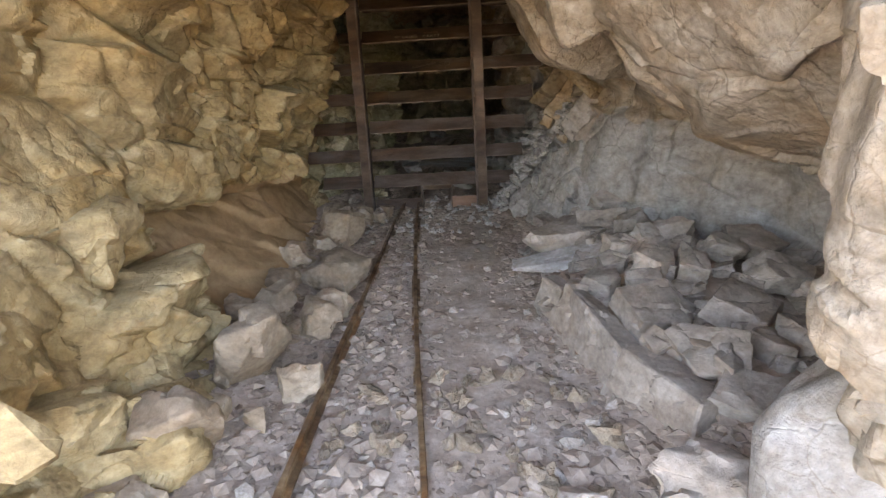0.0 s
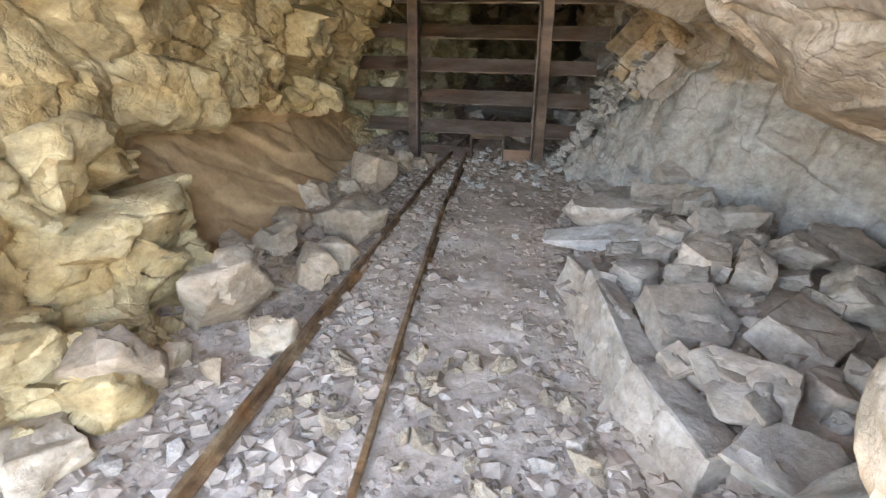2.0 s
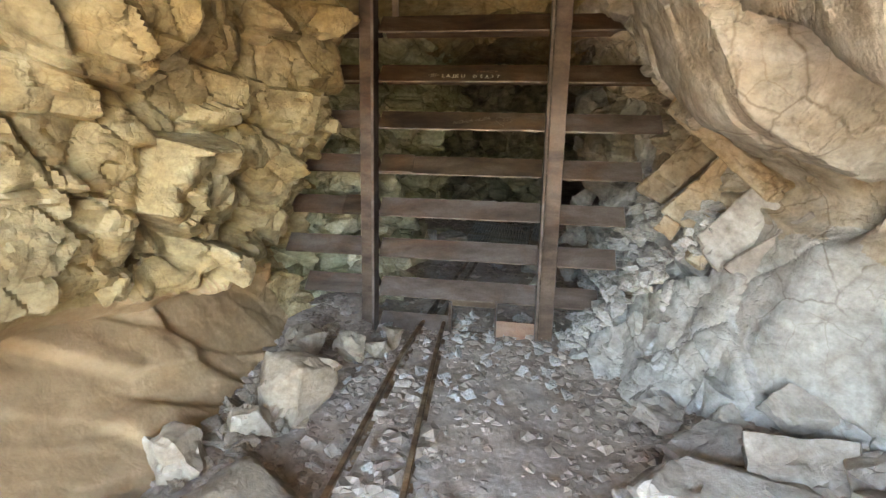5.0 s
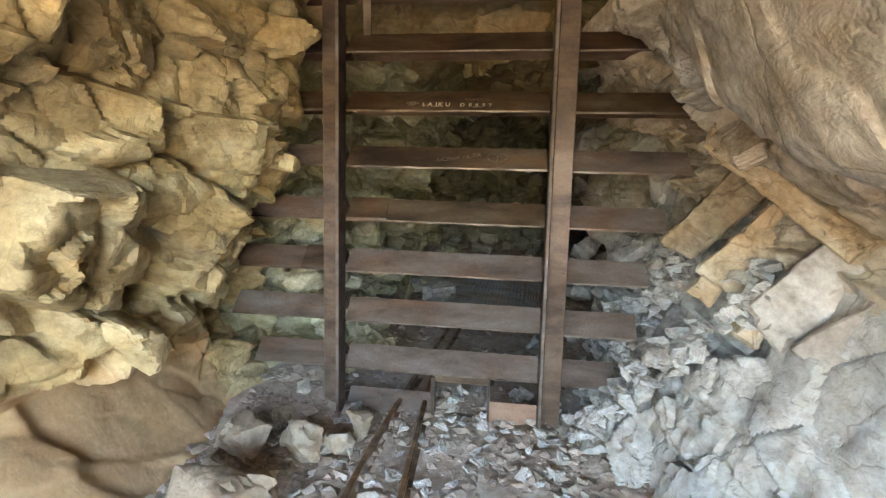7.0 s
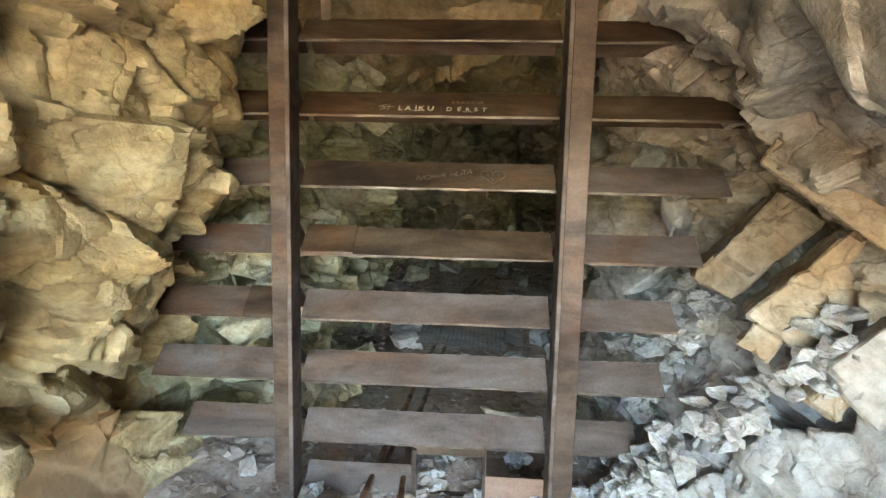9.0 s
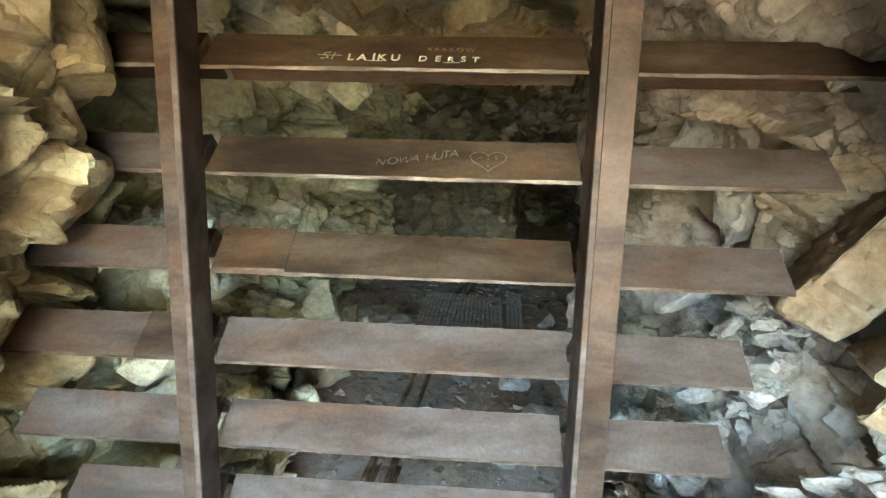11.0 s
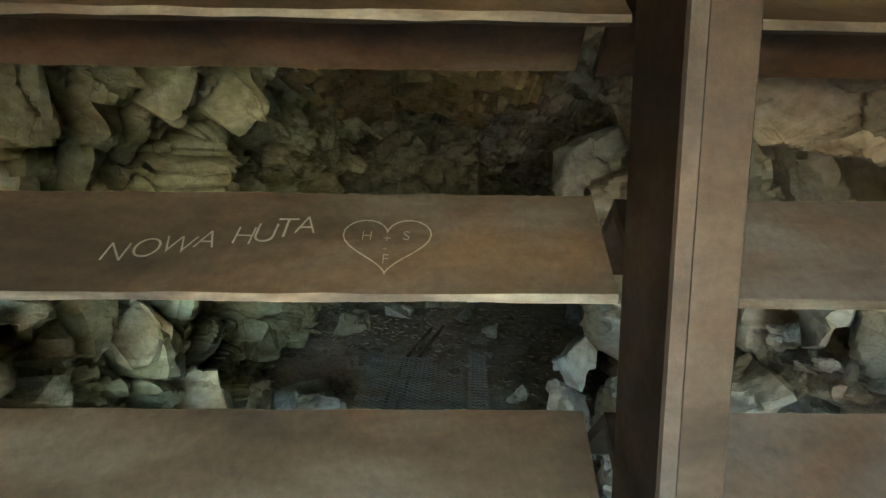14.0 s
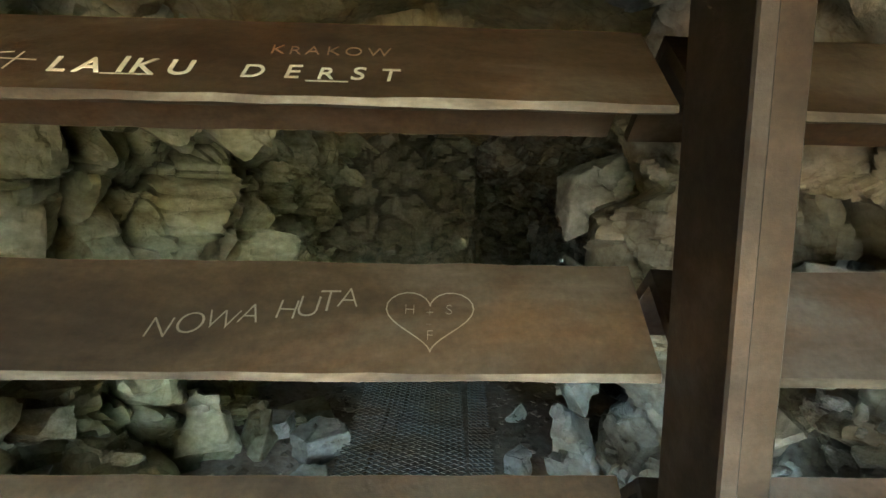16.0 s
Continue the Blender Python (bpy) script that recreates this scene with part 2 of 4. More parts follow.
def sstep(a, b, v):
    u = np.clip((v - a) / (b - a), 0, 1)
    return u * u * (3 - 2 * u)


def loft(name, stations, profiles, ds, relief, material, inward, side_label):
    """A rock surface swept along y through cross-sections (x, z)."""
    ys = np.array(stations, float)
    pr = np.array(profiles, float)
    n_u = int(sum(np.linalg.norm(pr[:, i + 1] - pr[:, i], axis=1).max() for i in range(pr.shape[1] - 1)) / ds)
    ends = (ys[0], max(0.9, ys[0]), 6.4, ys[-1])
    v = np.concatenate([np.arange(ends[0], ends[1], ds * 2.5), np.arange(ends[1], ends[2], ds), np.arange(ends[2], ends[3], ds * 2)])
    n_v = len(v)
    u = np.linspace(0, pr.shape[1] - 1 - 1e-6, n_u)
    k = np.floor(u).astype(int)
    fu = (u - k)[None, :, None]
    j = np.clip(np.searchsorted(ys, v, side="right") - 1, 0, len(ys) - 2)
    fv = sstep(0, 1, (v - ys[j]) / (ys[j + 1] - ys[j]))[:, None, None]
    rows = pr[j] * (1 - fv) + pr[j + 1] * fv
    g = rows[:, k] * (1 - fu) + rows[:, k + 1] * fu
    # round the polyline a little
    for _ in range(int(0.07 / ds)):
        g[:, 1:-1] = 0.5 * g[:, 1:-1] + 0.25 * (g[:, :-2] + g[:, 2:])
    G = np.stack([g[..., 0], np.repeat(v[:, None], n_u, 1), g[..., 1]], -1)
    N = np.cross(np.gradient(G, axis=0), np.gradient(G, axis=1))
    N /= np.linalg.norm(N, axis=2, keepdims=True) + 1e-9
    if (N[n_v // 2, n_u // 2] @ np.array(inward)) < 0:
        N = -N
    P = G.reshape(-1, 3)
    P = P + N.reshape(-1, 3) * relief(P)[:, None]
    idx = np.arange(n_u * n_v).reshape(n_v, n_u)
    q = np.stack([idx[:-1, :-1], idx[1:, :-1], idx[1:, 1:], idx[:-1, 1:]], -1).reshape(-1, 4)
    ob = new(name, solid(name, P.tolist(), q.tolist(), material, 27))
    return tagged(ob, side_label, "rock wall" if "wall" in name else "ceiling", kind="structure"), P.reshape(n_v, n_u, 3)


def hull_points(rng, n, sx, sy, sz, boxy):
    pts = []
    for _ in range(n):
        v = np.array([rng.uniform(-1, 1) for _ in range(3)])
        r = np.linalg.norm(v) * (1 - boxy) + np.abs(v).max() * boxy
        pts.append(v / max(r, 0.2) * rng.uniform(0.86, 1.0))
    return [(p[0] * sx / 2, p[1] * sy / 2, p[2] * sz / 2) for p in pts]


def stone_mesh(name, seed, sx, sy, sz, material, n=14, boxy=0.6, detail=0):
    """An angular stone: a hull of random points with worn edges, its base at z = 0."""
    rng = random.Random(seed)
    bm = bmesh.new()
    for p in hull_points(rng, n, sx, sy, sz, boxy):
        bm.verts.new(p)
    res = bmesh.ops.convex_hull(bm, input=bm.verts)
    bmesh.ops.delete(bm, geom=[v for v in bm.verts if not v.link_faces], context="VERTS")
    bmesh.ops.dissolve_limit(bm, angle_limit=radians(14), verts=bm.verts, edges=bm.edges)
    small = min(sx, sy, sz)
    bmesh.ops.bevel(bm, geom=bm.edges[:], offset=small * 0.022, segments=1, affect="EDGES", clamp_overlap=True)
    if detail:
        bmesh.ops.triangulate(bm, faces=bm.faces)
        for _ in range(5):
            long_edges = [e for e in bm.edges if e.calc_length() > detail]
            if not long_edges:
                break
            bmesh.ops.subdivide_edges(bm, edges=long_edges, cuts=1)
            bmesh.ops.triangulate(bm, faces=bm.faces)
        bm.normal_update()
        P = np.array([v.co[:] for v in bm.verts])
        d = fracture(P + seed * 3.1, small * 0.6, seed, 0.09, 0.22, ease=0.01) + 0.016 * small * smooth_noise(P, small * 0.12, seed)
        for v, h in zip(bm.verts, d):
            v.co += v.normal * float(h)
    low = min(v.co.z for v in bm.verts)
    for v in bm.verts:
        v.co.z -= low
    me = bpy.data.meshes.new(name)
    bm.to_mesh(me)
    bm.free()
    me.materials.append(material)
    if detail:
        me.polygons.foreach_set("use_smooth", [True] * len(me.polygons))
        me.set_sharp_from_angle(angle=radians(32))
    return me


# ---- the drift: floor, walls, roof ----
def floor_height(x, y):
    x, y = np.asarray(x, float), np.asarray(y, float)
    P = np.stack([x, y, x * 0], -1).reshape(-1, 3)
    pile = 0.25 * sstep(0.6, 1.3, x) * sstep(5.0, 4.3, y) * sstep(0.6, 1.4, y)
    left = 0.10 * sstep(-0.65, -1.15, x)
    n = 0.06 * smooth_noise(P, 0.5, 3) + 0.025 * smooth_noise(P, 0.13, 4) + 0.012 * smooth_noise(P, 0.05, 5)
    return 0.14 + pile + left + n.reshape(x.shape)


def grid_floor():
    xs, ys = np.arange(-2.3, 2.71, 0.028), np.arange(-0.6, 14.7, 0.03)
    X, Y = np.meshgrid(xs, ys)
    Z = floor_height(X, Y)
    idx = np.arange(X.size).reshape(X.shape)
    q = np.stack([idx[:-1, :-1], idx[:-1, 1:], idx[1:, 1:], idx[1:, :-1]], -1).reshape(-1, 4)
    P = np.stack([X, Y, Z], -1).reshape(-1, 3)
    return tagged(new("floor", solid("floor", P.tolist(), q.tolist(), FLOOR, 60)), "dusty trodden mine floor of fine rubble", "floor", kind="structure")


grid_floor()

LEFT_Y = [0.85, 1.25, 2.4, 3.0, 3.6, 4.3, 4.8, 5.3, 5.5, 5.9, 7.0, 14.6]
LEFT = [
    [(-1.6, -0.1), (-1.65, 0.5), (-1.7, 1.0), (-1.72, 1.5), (-1.7, 2.1), (-1.65, 2.7)],
    [(-1.1, 0.0), (-1.2, 0.5), (-1.25, 0.9), (-1.32, 1.4), (-1.4, 2.0), (-1.15, 2.85)],
    [(-0.95, 0.1), (-1.2, 0.5), (-1.27, 0.95), (-1.38, 1.4), (-1.38, 1.9), (-1.0, 2.5)],
    [(-1.02, 0.1), (-1.38, 0.4), (-1.62, 0.9), (-1.38, 1.0), (-1.35, 1.7), (-0.97, 2.45)],
    [(-1.02, 0.1), (-1.33, 0.4), (-1.6, 0.83), (-1.36, 0.95), (-1.28, 1.7), (-0.95, 2.45)],
    [(-1.05, 0.1), (-1.3, 0.38), (-1.5, 0.72), (-1.3, 0.88), (-1.2, 1.6), (-1.08, 2.45)],
    [(-1.1, 0.1), (-1.34, 0.35), (-1.5, 0.62), (-1.3, 0.85), (-1.08, 1.5), (-1.02, 2.4)],
    [(-1.2, 0.1), (-1.42, 0.35), (-1.5, 0.6), (-1.27, 0.9), (-1.0, 1.5), (-1.0, 2.4)],
    [(-1.25, 0.1), (-1.44, 0.4), (-1.5, 0.7), (-1.4, 1.0), (-1.22, 1.6), (-1.1, 2.38)],
    [(-1.3, 0.1), (-1.4, 0.5), (-1.45, 0.9), (-1.38, 1.3), (-1.3, 1.7), (-1.1, 2.35)],
    [(-1.1, 0.1), (-1.1, 0.5), (-1.05, 1.0), (-1.0, 1.4), (-1.0, 1.8), (-0.65, 2.2)],
    [(-1.1, 0.1), (-1.1, 0.5), (-1.1, 1.0), (-1.1, 1.4), (-1.0, 1.8), (-0.65, 2.2)],
]


def bank_mask(P):
    top = np.interp(P[:, 1], [2.6, 3.6, 5.2], [0.92, 0.88, 0.66])
    return sstep(2.6, 2.95, P[:, 1]) * sstep(5.5, 5.0, P[:, 1]) * sstep(top + 0.07, top - 0.05, P[:, 2])


def left_relief(P):
    massive = sstep(3.9, 3.0, P[:, 1]) * sstep(0.7, 1.0, P[:, 2])
    rough = fracture(P, 0.5, 11, 0.34, 0.5, groove=0.06, width=0.03)
    rough = rough + (0.85 - 0.45 * massive) * fracture(P, 0.21, 12, 0.45, 0.75, ease=0.008, groove=0.025, width=0.016)
    rough = rough + (0.4 - 0.16 * massive) * fracture(P, 0.09, 13, 0.4, 0.8, ease=0.007, groove=0.008, width=0.01) + 0.006 * smooth_noise(P, 0.04, 14)
    rough = rough * (1 - 0.2 * massive)
    beyond = sstep(5.6, 6.2, P[:, 1])
    rough = rough * (1 - 0.35 * beyond) + 1.15 * beyond * fracture(P, 0.27, 17, 0.9, 0.8, (10, 10), (0.8, 0.7, 1.5), ease=0.01, groove=0.12, width=0.035)
    flat = 0.08 * smooth_noise(P, 0.6, 15) + 0.35 * fracture(P, 0.4, 16, 0.16, 0.3, (40, 10), (1, 2.0, 0.6), ease=0.05, groove=0.012, width=0.01) + 0.12 * fracture(P, 0.15, 20, 0.3, 0.4, (40, 10), (1, 2.2, 0.6), ease=0.02) + 0.012 * smooth_noise(P, 0.1, 18)
    m = bank_mask(P)
    return rough * 0.85 * (1 - m) + flat * m


wall_left, _ = loft("wall_left", LEFT_Y, LEFT, 0.012, left_relief, OCHRE, (1, 0, 0), "rough fractured ochre rock wall with an undercut")
wall_left.data.materials.append(BANK)
cen = np.zeros(len(wall_left.data.polygons) * 3)
wall_left.data.polygons.foreach_get("center", cen)
cen = cen.reshape(-1, 3)
pick = (bank_mask(cen) + 0.25 * smooth_noise(cen, 0.1, 9) > 0.6).astype(int)
wall_left.data.materials.append(GREENISH)
pick[cen[:, 1] + 0.3 * smooth_noise(cen, 0.2, 19) > 5.65] = 2
wall_left.data.polygons.foreach_set("material_index", pick)

# foot, three points up the leaning slab, back of the undercut, its roof, the lip, the overhanging face, the top
RIGHT_Y = [0.2, 1.05, 1.42, 1.62, 1.9, 2.3, 2.9, 3.4, 3.75, 4.1, 4.5, 4.8, 5.1, 5.35, 5.8, 6.8, 7.6, 14.6]
RIGHT = [
    # The first row, out of view, reaches forward to block daylight from the right.
    [(1.6, -0.1), (1.8, 0.4), (1.85, 0.8), (1.8, 1.1), (1.78, 1.25), (1.75, 1.4), (1.7, 1.7), (1.65, 2.2), (1.6, 2.7)],
    [(1.3, 0.0), (1.35, 0.4), (1.25, 0.8), (1.15, 1.1), (1.12, 1.25), (1.06, 1.45), (1.02, 1.7), (1.05, 2.1), (1.0, 2.75)],
    [(1.2, 0.0), (1.15, 0.4), (1.08, 0.7), (0.99, 1.1), (0.96, 1.28), (0.88, 1.5), (0.82, 1.68), (0.95, 2.0), (0.85, 2.65)],
    [(1.3, 0.2), (1.4, 0.4), (1.35, 0.8), (1.12, 1.1), (1.08, 1.3), (1.02, 1.5), (0.98, 1.7), (1.02, 2.0), (0.85, 2.6)],
    [(1.6, 0.3), (2.0, 0.45), (2.1, 0.8), (1.85, 1.1), (1.6, 1.3), (1.4, 1.45), (1.22, 1.6), (1.0, 2.0), (0.85, 2.6)],
    [(1.7, 0.35), (2.25, 0.45), (2.2, 0.8), (1.9, 1.08), (1.65, 1.2), (1.4, 1.36), (1.17, 1.5), (0.98, 1.8), (0.78, 2.5)],
    [(1.8, 0.35), (2.3, 0.5), (2.3, 0.8), (2.0, 1.03), (1.7, 1.14), (1.3, 1.32), (1.0, 1.52), (0.82, 1.8), (0.7, 2.5)],
    [(1.95, 0.2), (2.1, 0.5), (2.15, 0.8), (2.05, 1.05), (1.75, 1.12), (1.36, 1.25), (1.09, 1.42), (0.83, 1.75), (0.68, 2.5)],
    [(1.62, 0.15), (1.77, 0.5), (1.86, 0.85), (1.9, 1.08), (1.72, 1.17), (1.38, 1.28), (1.12, 1.37), (0.81, 1.68), (0.67, 2.45)],
    [(1.3, 0.15), (1.42, 0.5), (1.5, 0.85), (1.56, 1.1), (1.5, 1.2), (1.26, 1.32), (1.06, 1.42), (0.76, 1.62), (0.66, 2.4)],
    [(0.97, 0.15), (1.14, 0.5), (1.25, 0.85), (1.33, 1.12), (1.36, 1.26), (1.12, 1.42), (0.89, 1.60), (0.71, 1.8), (0.65, 2.4)],
    [(0.76, 0.15), (1.0, 0.5), (1.18, 0.85), (1.3, 1.12), (1.36, 1.32), (1.06, 1.52), (0.85, 1.74), (0.75, 1.92), (0.65, 2.38)],
    [(0.57, 0.12), (0.86, 0.5), (1.14, 0.85), (1.26, 1.15), (1.3, 1.42), (1.08, 1.62), (0.94, 1.82), (0.8, 1.98), (0.62, 2.35)],
    [(0.55, 0.1), (0.78, 0.5), (1.08, 0.85), (1.2, 1.15), (1.28, 1.45), (1.11, 1.7), (1.01, 1.86), (0.85, 2.02), (0.58, 2.33)],
    [(0.75, 0.1), (0.95, 0.5), (1.1, 0.85), (1.18, 1.15), (1.2, 1.4), (1.12, 1.62), (0.98, 1.85), (0.8, 2.0), (0.55, 2.3)],
    [(0.75, 0.1), (0.75, 0.5), (0.78, 0.8), (0.8, 1.1), (0.8, 1.35), (0.8, 1.6), (0.76, 1.85), (0.7, 2.0), (0.55, 2.2)],
    [(1.5, 0.1), (1.6, 0.5), (1.6, 0.8), (1.6, 1.1), (1.58, 1.35), (1.5, 1.6), (1.25, 1.85), (1.0, 2.0), (0.6, 2.2)],
    [(1.9, 0.1), (2.0, 0.5), (2.0, 0.8), (2.0, 1.1), (1.95, 1.35), (1.8, 1.6), (1.4, 1.85), (1.0, 2.0), (0.6, 2.2)],
]


def slab_mask(P):
    """The leaning slab under the overhang and its crumbled foot."""
    return sstep(5.15, 4.75, P[:, 1]) * sstep(2.9, 3.3, P[:, 1]) * sstep(1.2, 1.1, P[:, 2])


def right_relief(P):
    turn = (-35, 30)
    near_gate = sstep(4.6, 5.1, P[:, 1])
    overhang = sstep(1.05, 1.25, P[:, 2]) * (1 - near_gate)
    big = fracture(P, 0.8, 21, 0.16, 0.34, turn, (1, 1.5, 0.8), ease=0.03, groove=0.035, width=0.016)
    middle = fracture(P, 0.24, 22, 0.4, 0.6, turn, ease=0.008, groove=0.015, width=0.012)
    small = fracture(P, 0.08, 23, 0.4, 0.6, turn, ease=0.006)
    rough = big + (0.3 - 0.12 * overhang + 0.5 * near_gate) * middle + (0.2 - 0.06 * overhang + 0.4 * near_gate) * small
    rough = rough + 0.03 * smooth_noise(P, 0.3, 30) + 0.005 * smooth_noise(P, 0.05, 27)
    foot = sstep(0.75, 0.35, P[:, 2]) * sstep(4.2, 4.7, P[:, 1])
    calm = 0.5 * fracture(P, 0.7, 24, 0.1, 0.16, (-10, 45), (1.2, 0.8, 1), ease=0.01, groove=0.045, width=0.014) + 0.16 * fracture(P, 0.2, 25, 0.3, 0.35, turn) + 0.012 * smooth_noise(P, 0.06, 26)
    calm = calm + foot * (0.5 * middle + 0.5 * small)
    slab = slab_mask(P)
    return rough * 0.8 * (1 - slab) + calm * slab


wall_right, _ = loft("wall_right", RIGHT_Y, RIGHT, 0.013, right_relief, BUFF, (-1, 0, 0), "buff rock wall with a leaning slab under an overhang")
wall_right.data.materials.append(GREY)
cen = np.zeros(len(wall_right.data.polygons) * 3)
wall_right.data.polygons.foreach_get("center", cen)
cen = cen.reshape(-1, 3)
edge = 0.35 * smooth_noise(cen, 0.25, 29) + 0.25 * smooth_noise(cen, 0.07, 28)
wall_right.data.polygons.foreach_set("material_index", ((cen[:, 2] + 0.4 * edge < 1.12) & (cen[:, 1] + edge > 3.0)).astype(int))

# The near rows lie out of view, set low to shade the gate's top.
ROOF_Y = [1.05, 1.9, 2.4, 3.3, 4.3, 5.1, 7.0, 14.6]
ROOF = [
    [(-1.35, 2.6), (-0.5, 2.5), (0.3, 2.5), (1.3, 2.6)],
    [(-1.4, 2.3), (-0.5, 2.34), (0.3, 2.34), (1.3, 2.3)],
    [(-1.35, 2.25), (-0.5, 2.26), (0.2, 2.26), (1.1, 2.22)],
    [(-1.3, 2.28), (-0.5, 2.3), (0.2, 2.3), (0.95, 2.22)],
    [(-1.1, 2.4), (-0.4, 2.5), (0.2, 2.5), (0.75, 2.3)],
    [(-1.15, 2.35), (-0.4, 2.55), (0.1, 2.6), (0.7, 2.3)],
    [(-0.75, 2.15), (-0.4, 2.35), (0.1, 2.35), (0.7, 2.15)],
    [(-0.75, 2.15), (-0.4, 2.3), (0.1, 2.3), (0.7, 2.15)],
]


def roof_relief(P):
    return 0.45 * (fracture(P, 0.5, 31, 0.4, 0.5) + fracture(P, 0.18, 32, 0.4, 0.5))


loft("ceiling", ROOF_Y, ROOF, 0.03, roof_relief, OCHRE, (0, 0, -1), "rough hewn rock roof of the tunnel")


def end_wall():
    xs, zs = np.arange(-1.6, 2.6, 0.03), np.arange(-0.1, 2.9, 0.03)
    X, Z = np.meshgrid(xs, zs)
    P = np.stack([X, np.full(X.shape, 10.4) + 3.6 * sstep(0.55, 0.85, X), Z], -1).reshape(-1, 3)
    P[:, 1] -= fracture(P, 0.5, 41, 0.5, 0.6) + fracture(P, 0.2, 42, 0.5, 0.6)
    idx = np.arange(X.size).reshape(X.shape)
    q = np.stack([idx[:-1, :-1], idx[:-1, 1:], idx[1:, 1:], idx[1:, :-1]], -1).reshape(-1, 4)
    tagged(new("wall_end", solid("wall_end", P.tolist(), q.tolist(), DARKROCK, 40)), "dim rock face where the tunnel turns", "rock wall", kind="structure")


end_wall()


def hillside():
    """Unseen hill round the tunnel; the portal through its face is shaped for daylight."""
    inner = [(-1.6, -0.3), (-1.65, 0.8), (-1.7, 1.6), (-1.65, 2.5), (-1.3, 2.9), (0.0, 3.1), (1.15, 2.9), (1.55, 2.5), (1.62, 1.6), (1.6, 0.8), (1.55, -0.3)]
    outer = [(-14, -0.3), (-13, 4), (-11, 8), (-7, 11), (-3, 12.5), (0, 13), (3, 12.5), (7, 11), (11, 8), (13, 4), (14, -0.3)]
    v, f, n = [], [], len(inner)
    for x, z in inner:
        near = 0.22 if x > 0 else 0.87
        v.append((x, near + (1.06 - near) * max(0.0, min(1.0, (z - 2.3) / 0.5)), z))
    for x, z in outer:
        v.append((x, (0.6 if x > 0 else 1.0) + 1.18 * max(z, 0), z))
    for x, z in outer:
        v.append((x, 17, z))
    for r in (0, 1):
        for i in range(n - 1):
            f.append((r * n + i, r * n + i + 1, (r + 1) * n + i + 1, (r + 1) * n + i))
    f.append(tuple(2 * n + i for i in range(n)))
    tagged(new("hillside", solid("hillside", v, f, BUFF)), "unseen rocky hillside added round the tunnel mouth", "hillside", kind="structure")


hillside()


def far_slope():
    """An unseen slope, added across the cutting to block low sky light."""
    xs = np.linspace(-40, 40, 60)
    v, f = [], []
    prof = [(-9, -0.1), (-13, 1.2), (-18, 3.0), (-25, 5.0), (-35, 7.0)]
    for x in xs:
        for y, z in prof:
            v.append((x, y, z * (1 + 0.15 * math.sin(x * 0.7 + y))))
    n = len(prof)
    for i in range(len(xs) - 1):
        for j in range(n - 1):
            f.append((i * n + j, i * n + j + 1, (i + 1) * n + j + 1, (i + 1) * n + j))
    tagged(new("backdrop", solid("backdrop", v, f, SLOPE_SCREEN, 60)), "added unseen slope blocking low sky at the tunnel mouth", "hillside", kind="structure")


far_slope()
S = 600.0
tagged(new("ground", solid("ground", [(-S, -S, -0.05), (S, -S, -0.05), (S, S, -0.05), (-S, S, -0.05)], [(0, 1, 2, 3)], FLOOR)), "dry stony ground outside the tunnel", "ground", kind="structure")


# ---- the barred gate ----
GATE_Y, PITCH = 5.405, 0.277
BAR_Z = [0.388 + PITCH * i for i in range(8)]
gate = thing("bar_gate", "rust-brown welded steel bar gate closing the tunnel", "gate", Matrix.Translation((0, GATE_Y, 0.1)))
BAR_W, BAR_T = 0.104, 0.011


def post_x(z, side):
    return (-0.735 - 0.022 * (1.5 - z)) if side < 0 else (0.279 + 0.012 * (1.5 - z))


def angle_bar(x0, x1, z, seed, lift=0.0):
    """An inverted angle iron, ridge up, its front lip at z."""
    bm = bmesh.new()
    rng = random.Random(seed)
    w, t = BAR_W, BAR_T
    prof = [(0.0, 0.009), (w, w + 0.004), (2 * w, 0.004), (2 * w - t * 1.2, -0.004), (w, w - t * 1.4), (t * 1.1, 0.0), (0.0, 0.0)]
    prof = [(a, b + lift) for a, b in prof]
    n = max(2, int((x1 - x0) / 0.05))
    rings = []
    for i in range(n + 1):
        x = x0 + (x1 - x0) * i / n
        nick = [rng.uniform(-0.0012, 0.0012) for _ in prof]
        rings.append([bm.verts.new((x, a, b + k + z - 0.1)) for (a, b), k in zip(prof, nick)])
    for r0, r1 in zip(rings, rings[1:]):
        for i in range(len(prof)):
            bm.faces.new((r0[i], r0[i - 1], r1[i - 1], r1[i])).material_index = 1 if i == 0 else 0
    bm.faces.new(rings[0])
    bm.faces.new(rings[-1][::-1])
    bmesh.ops.recalc_face_normals(bm, faces=bm.faces)
    return bm


RIGHT_END = [0.69, 0.775, 0.80, 0.87, 0.95, 1.1, 1.1, 1.0]
LEFT_END = [-1.3, -1.42, -1.42, -1.32, -1.2, -1.1, -1.05, -1.0]
bars = []
# Low and side bars take the paler mix of dust and painted-in skylight.
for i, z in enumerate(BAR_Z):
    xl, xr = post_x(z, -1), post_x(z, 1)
    bars.append(part("bar", angle_bar(xl - 0.002, xr + 0.002, z, i), DUSTY_LIT if i < 3 else STEEL, gate))
    part("bar", angle_bar(xr + 0.03, RIGHT_END[i], z - 0.004, i + 20), DUSTY_LIT if i < 5 else STEEL, gate)
    part("bar", angle_bar(LEFT_END[i], xl - 0.03, z + 0.002, i + 40), DUSTY_LIT if i < 5 else STEEL, gate)
part("bar", angle_bar(-1.13, -0.82, 0.13, 71), DUSTY_LIT, gate)
part("bar", angle_bar(-0.765, -0.27, 0.125, 72), DUSTY_LIT, gate)
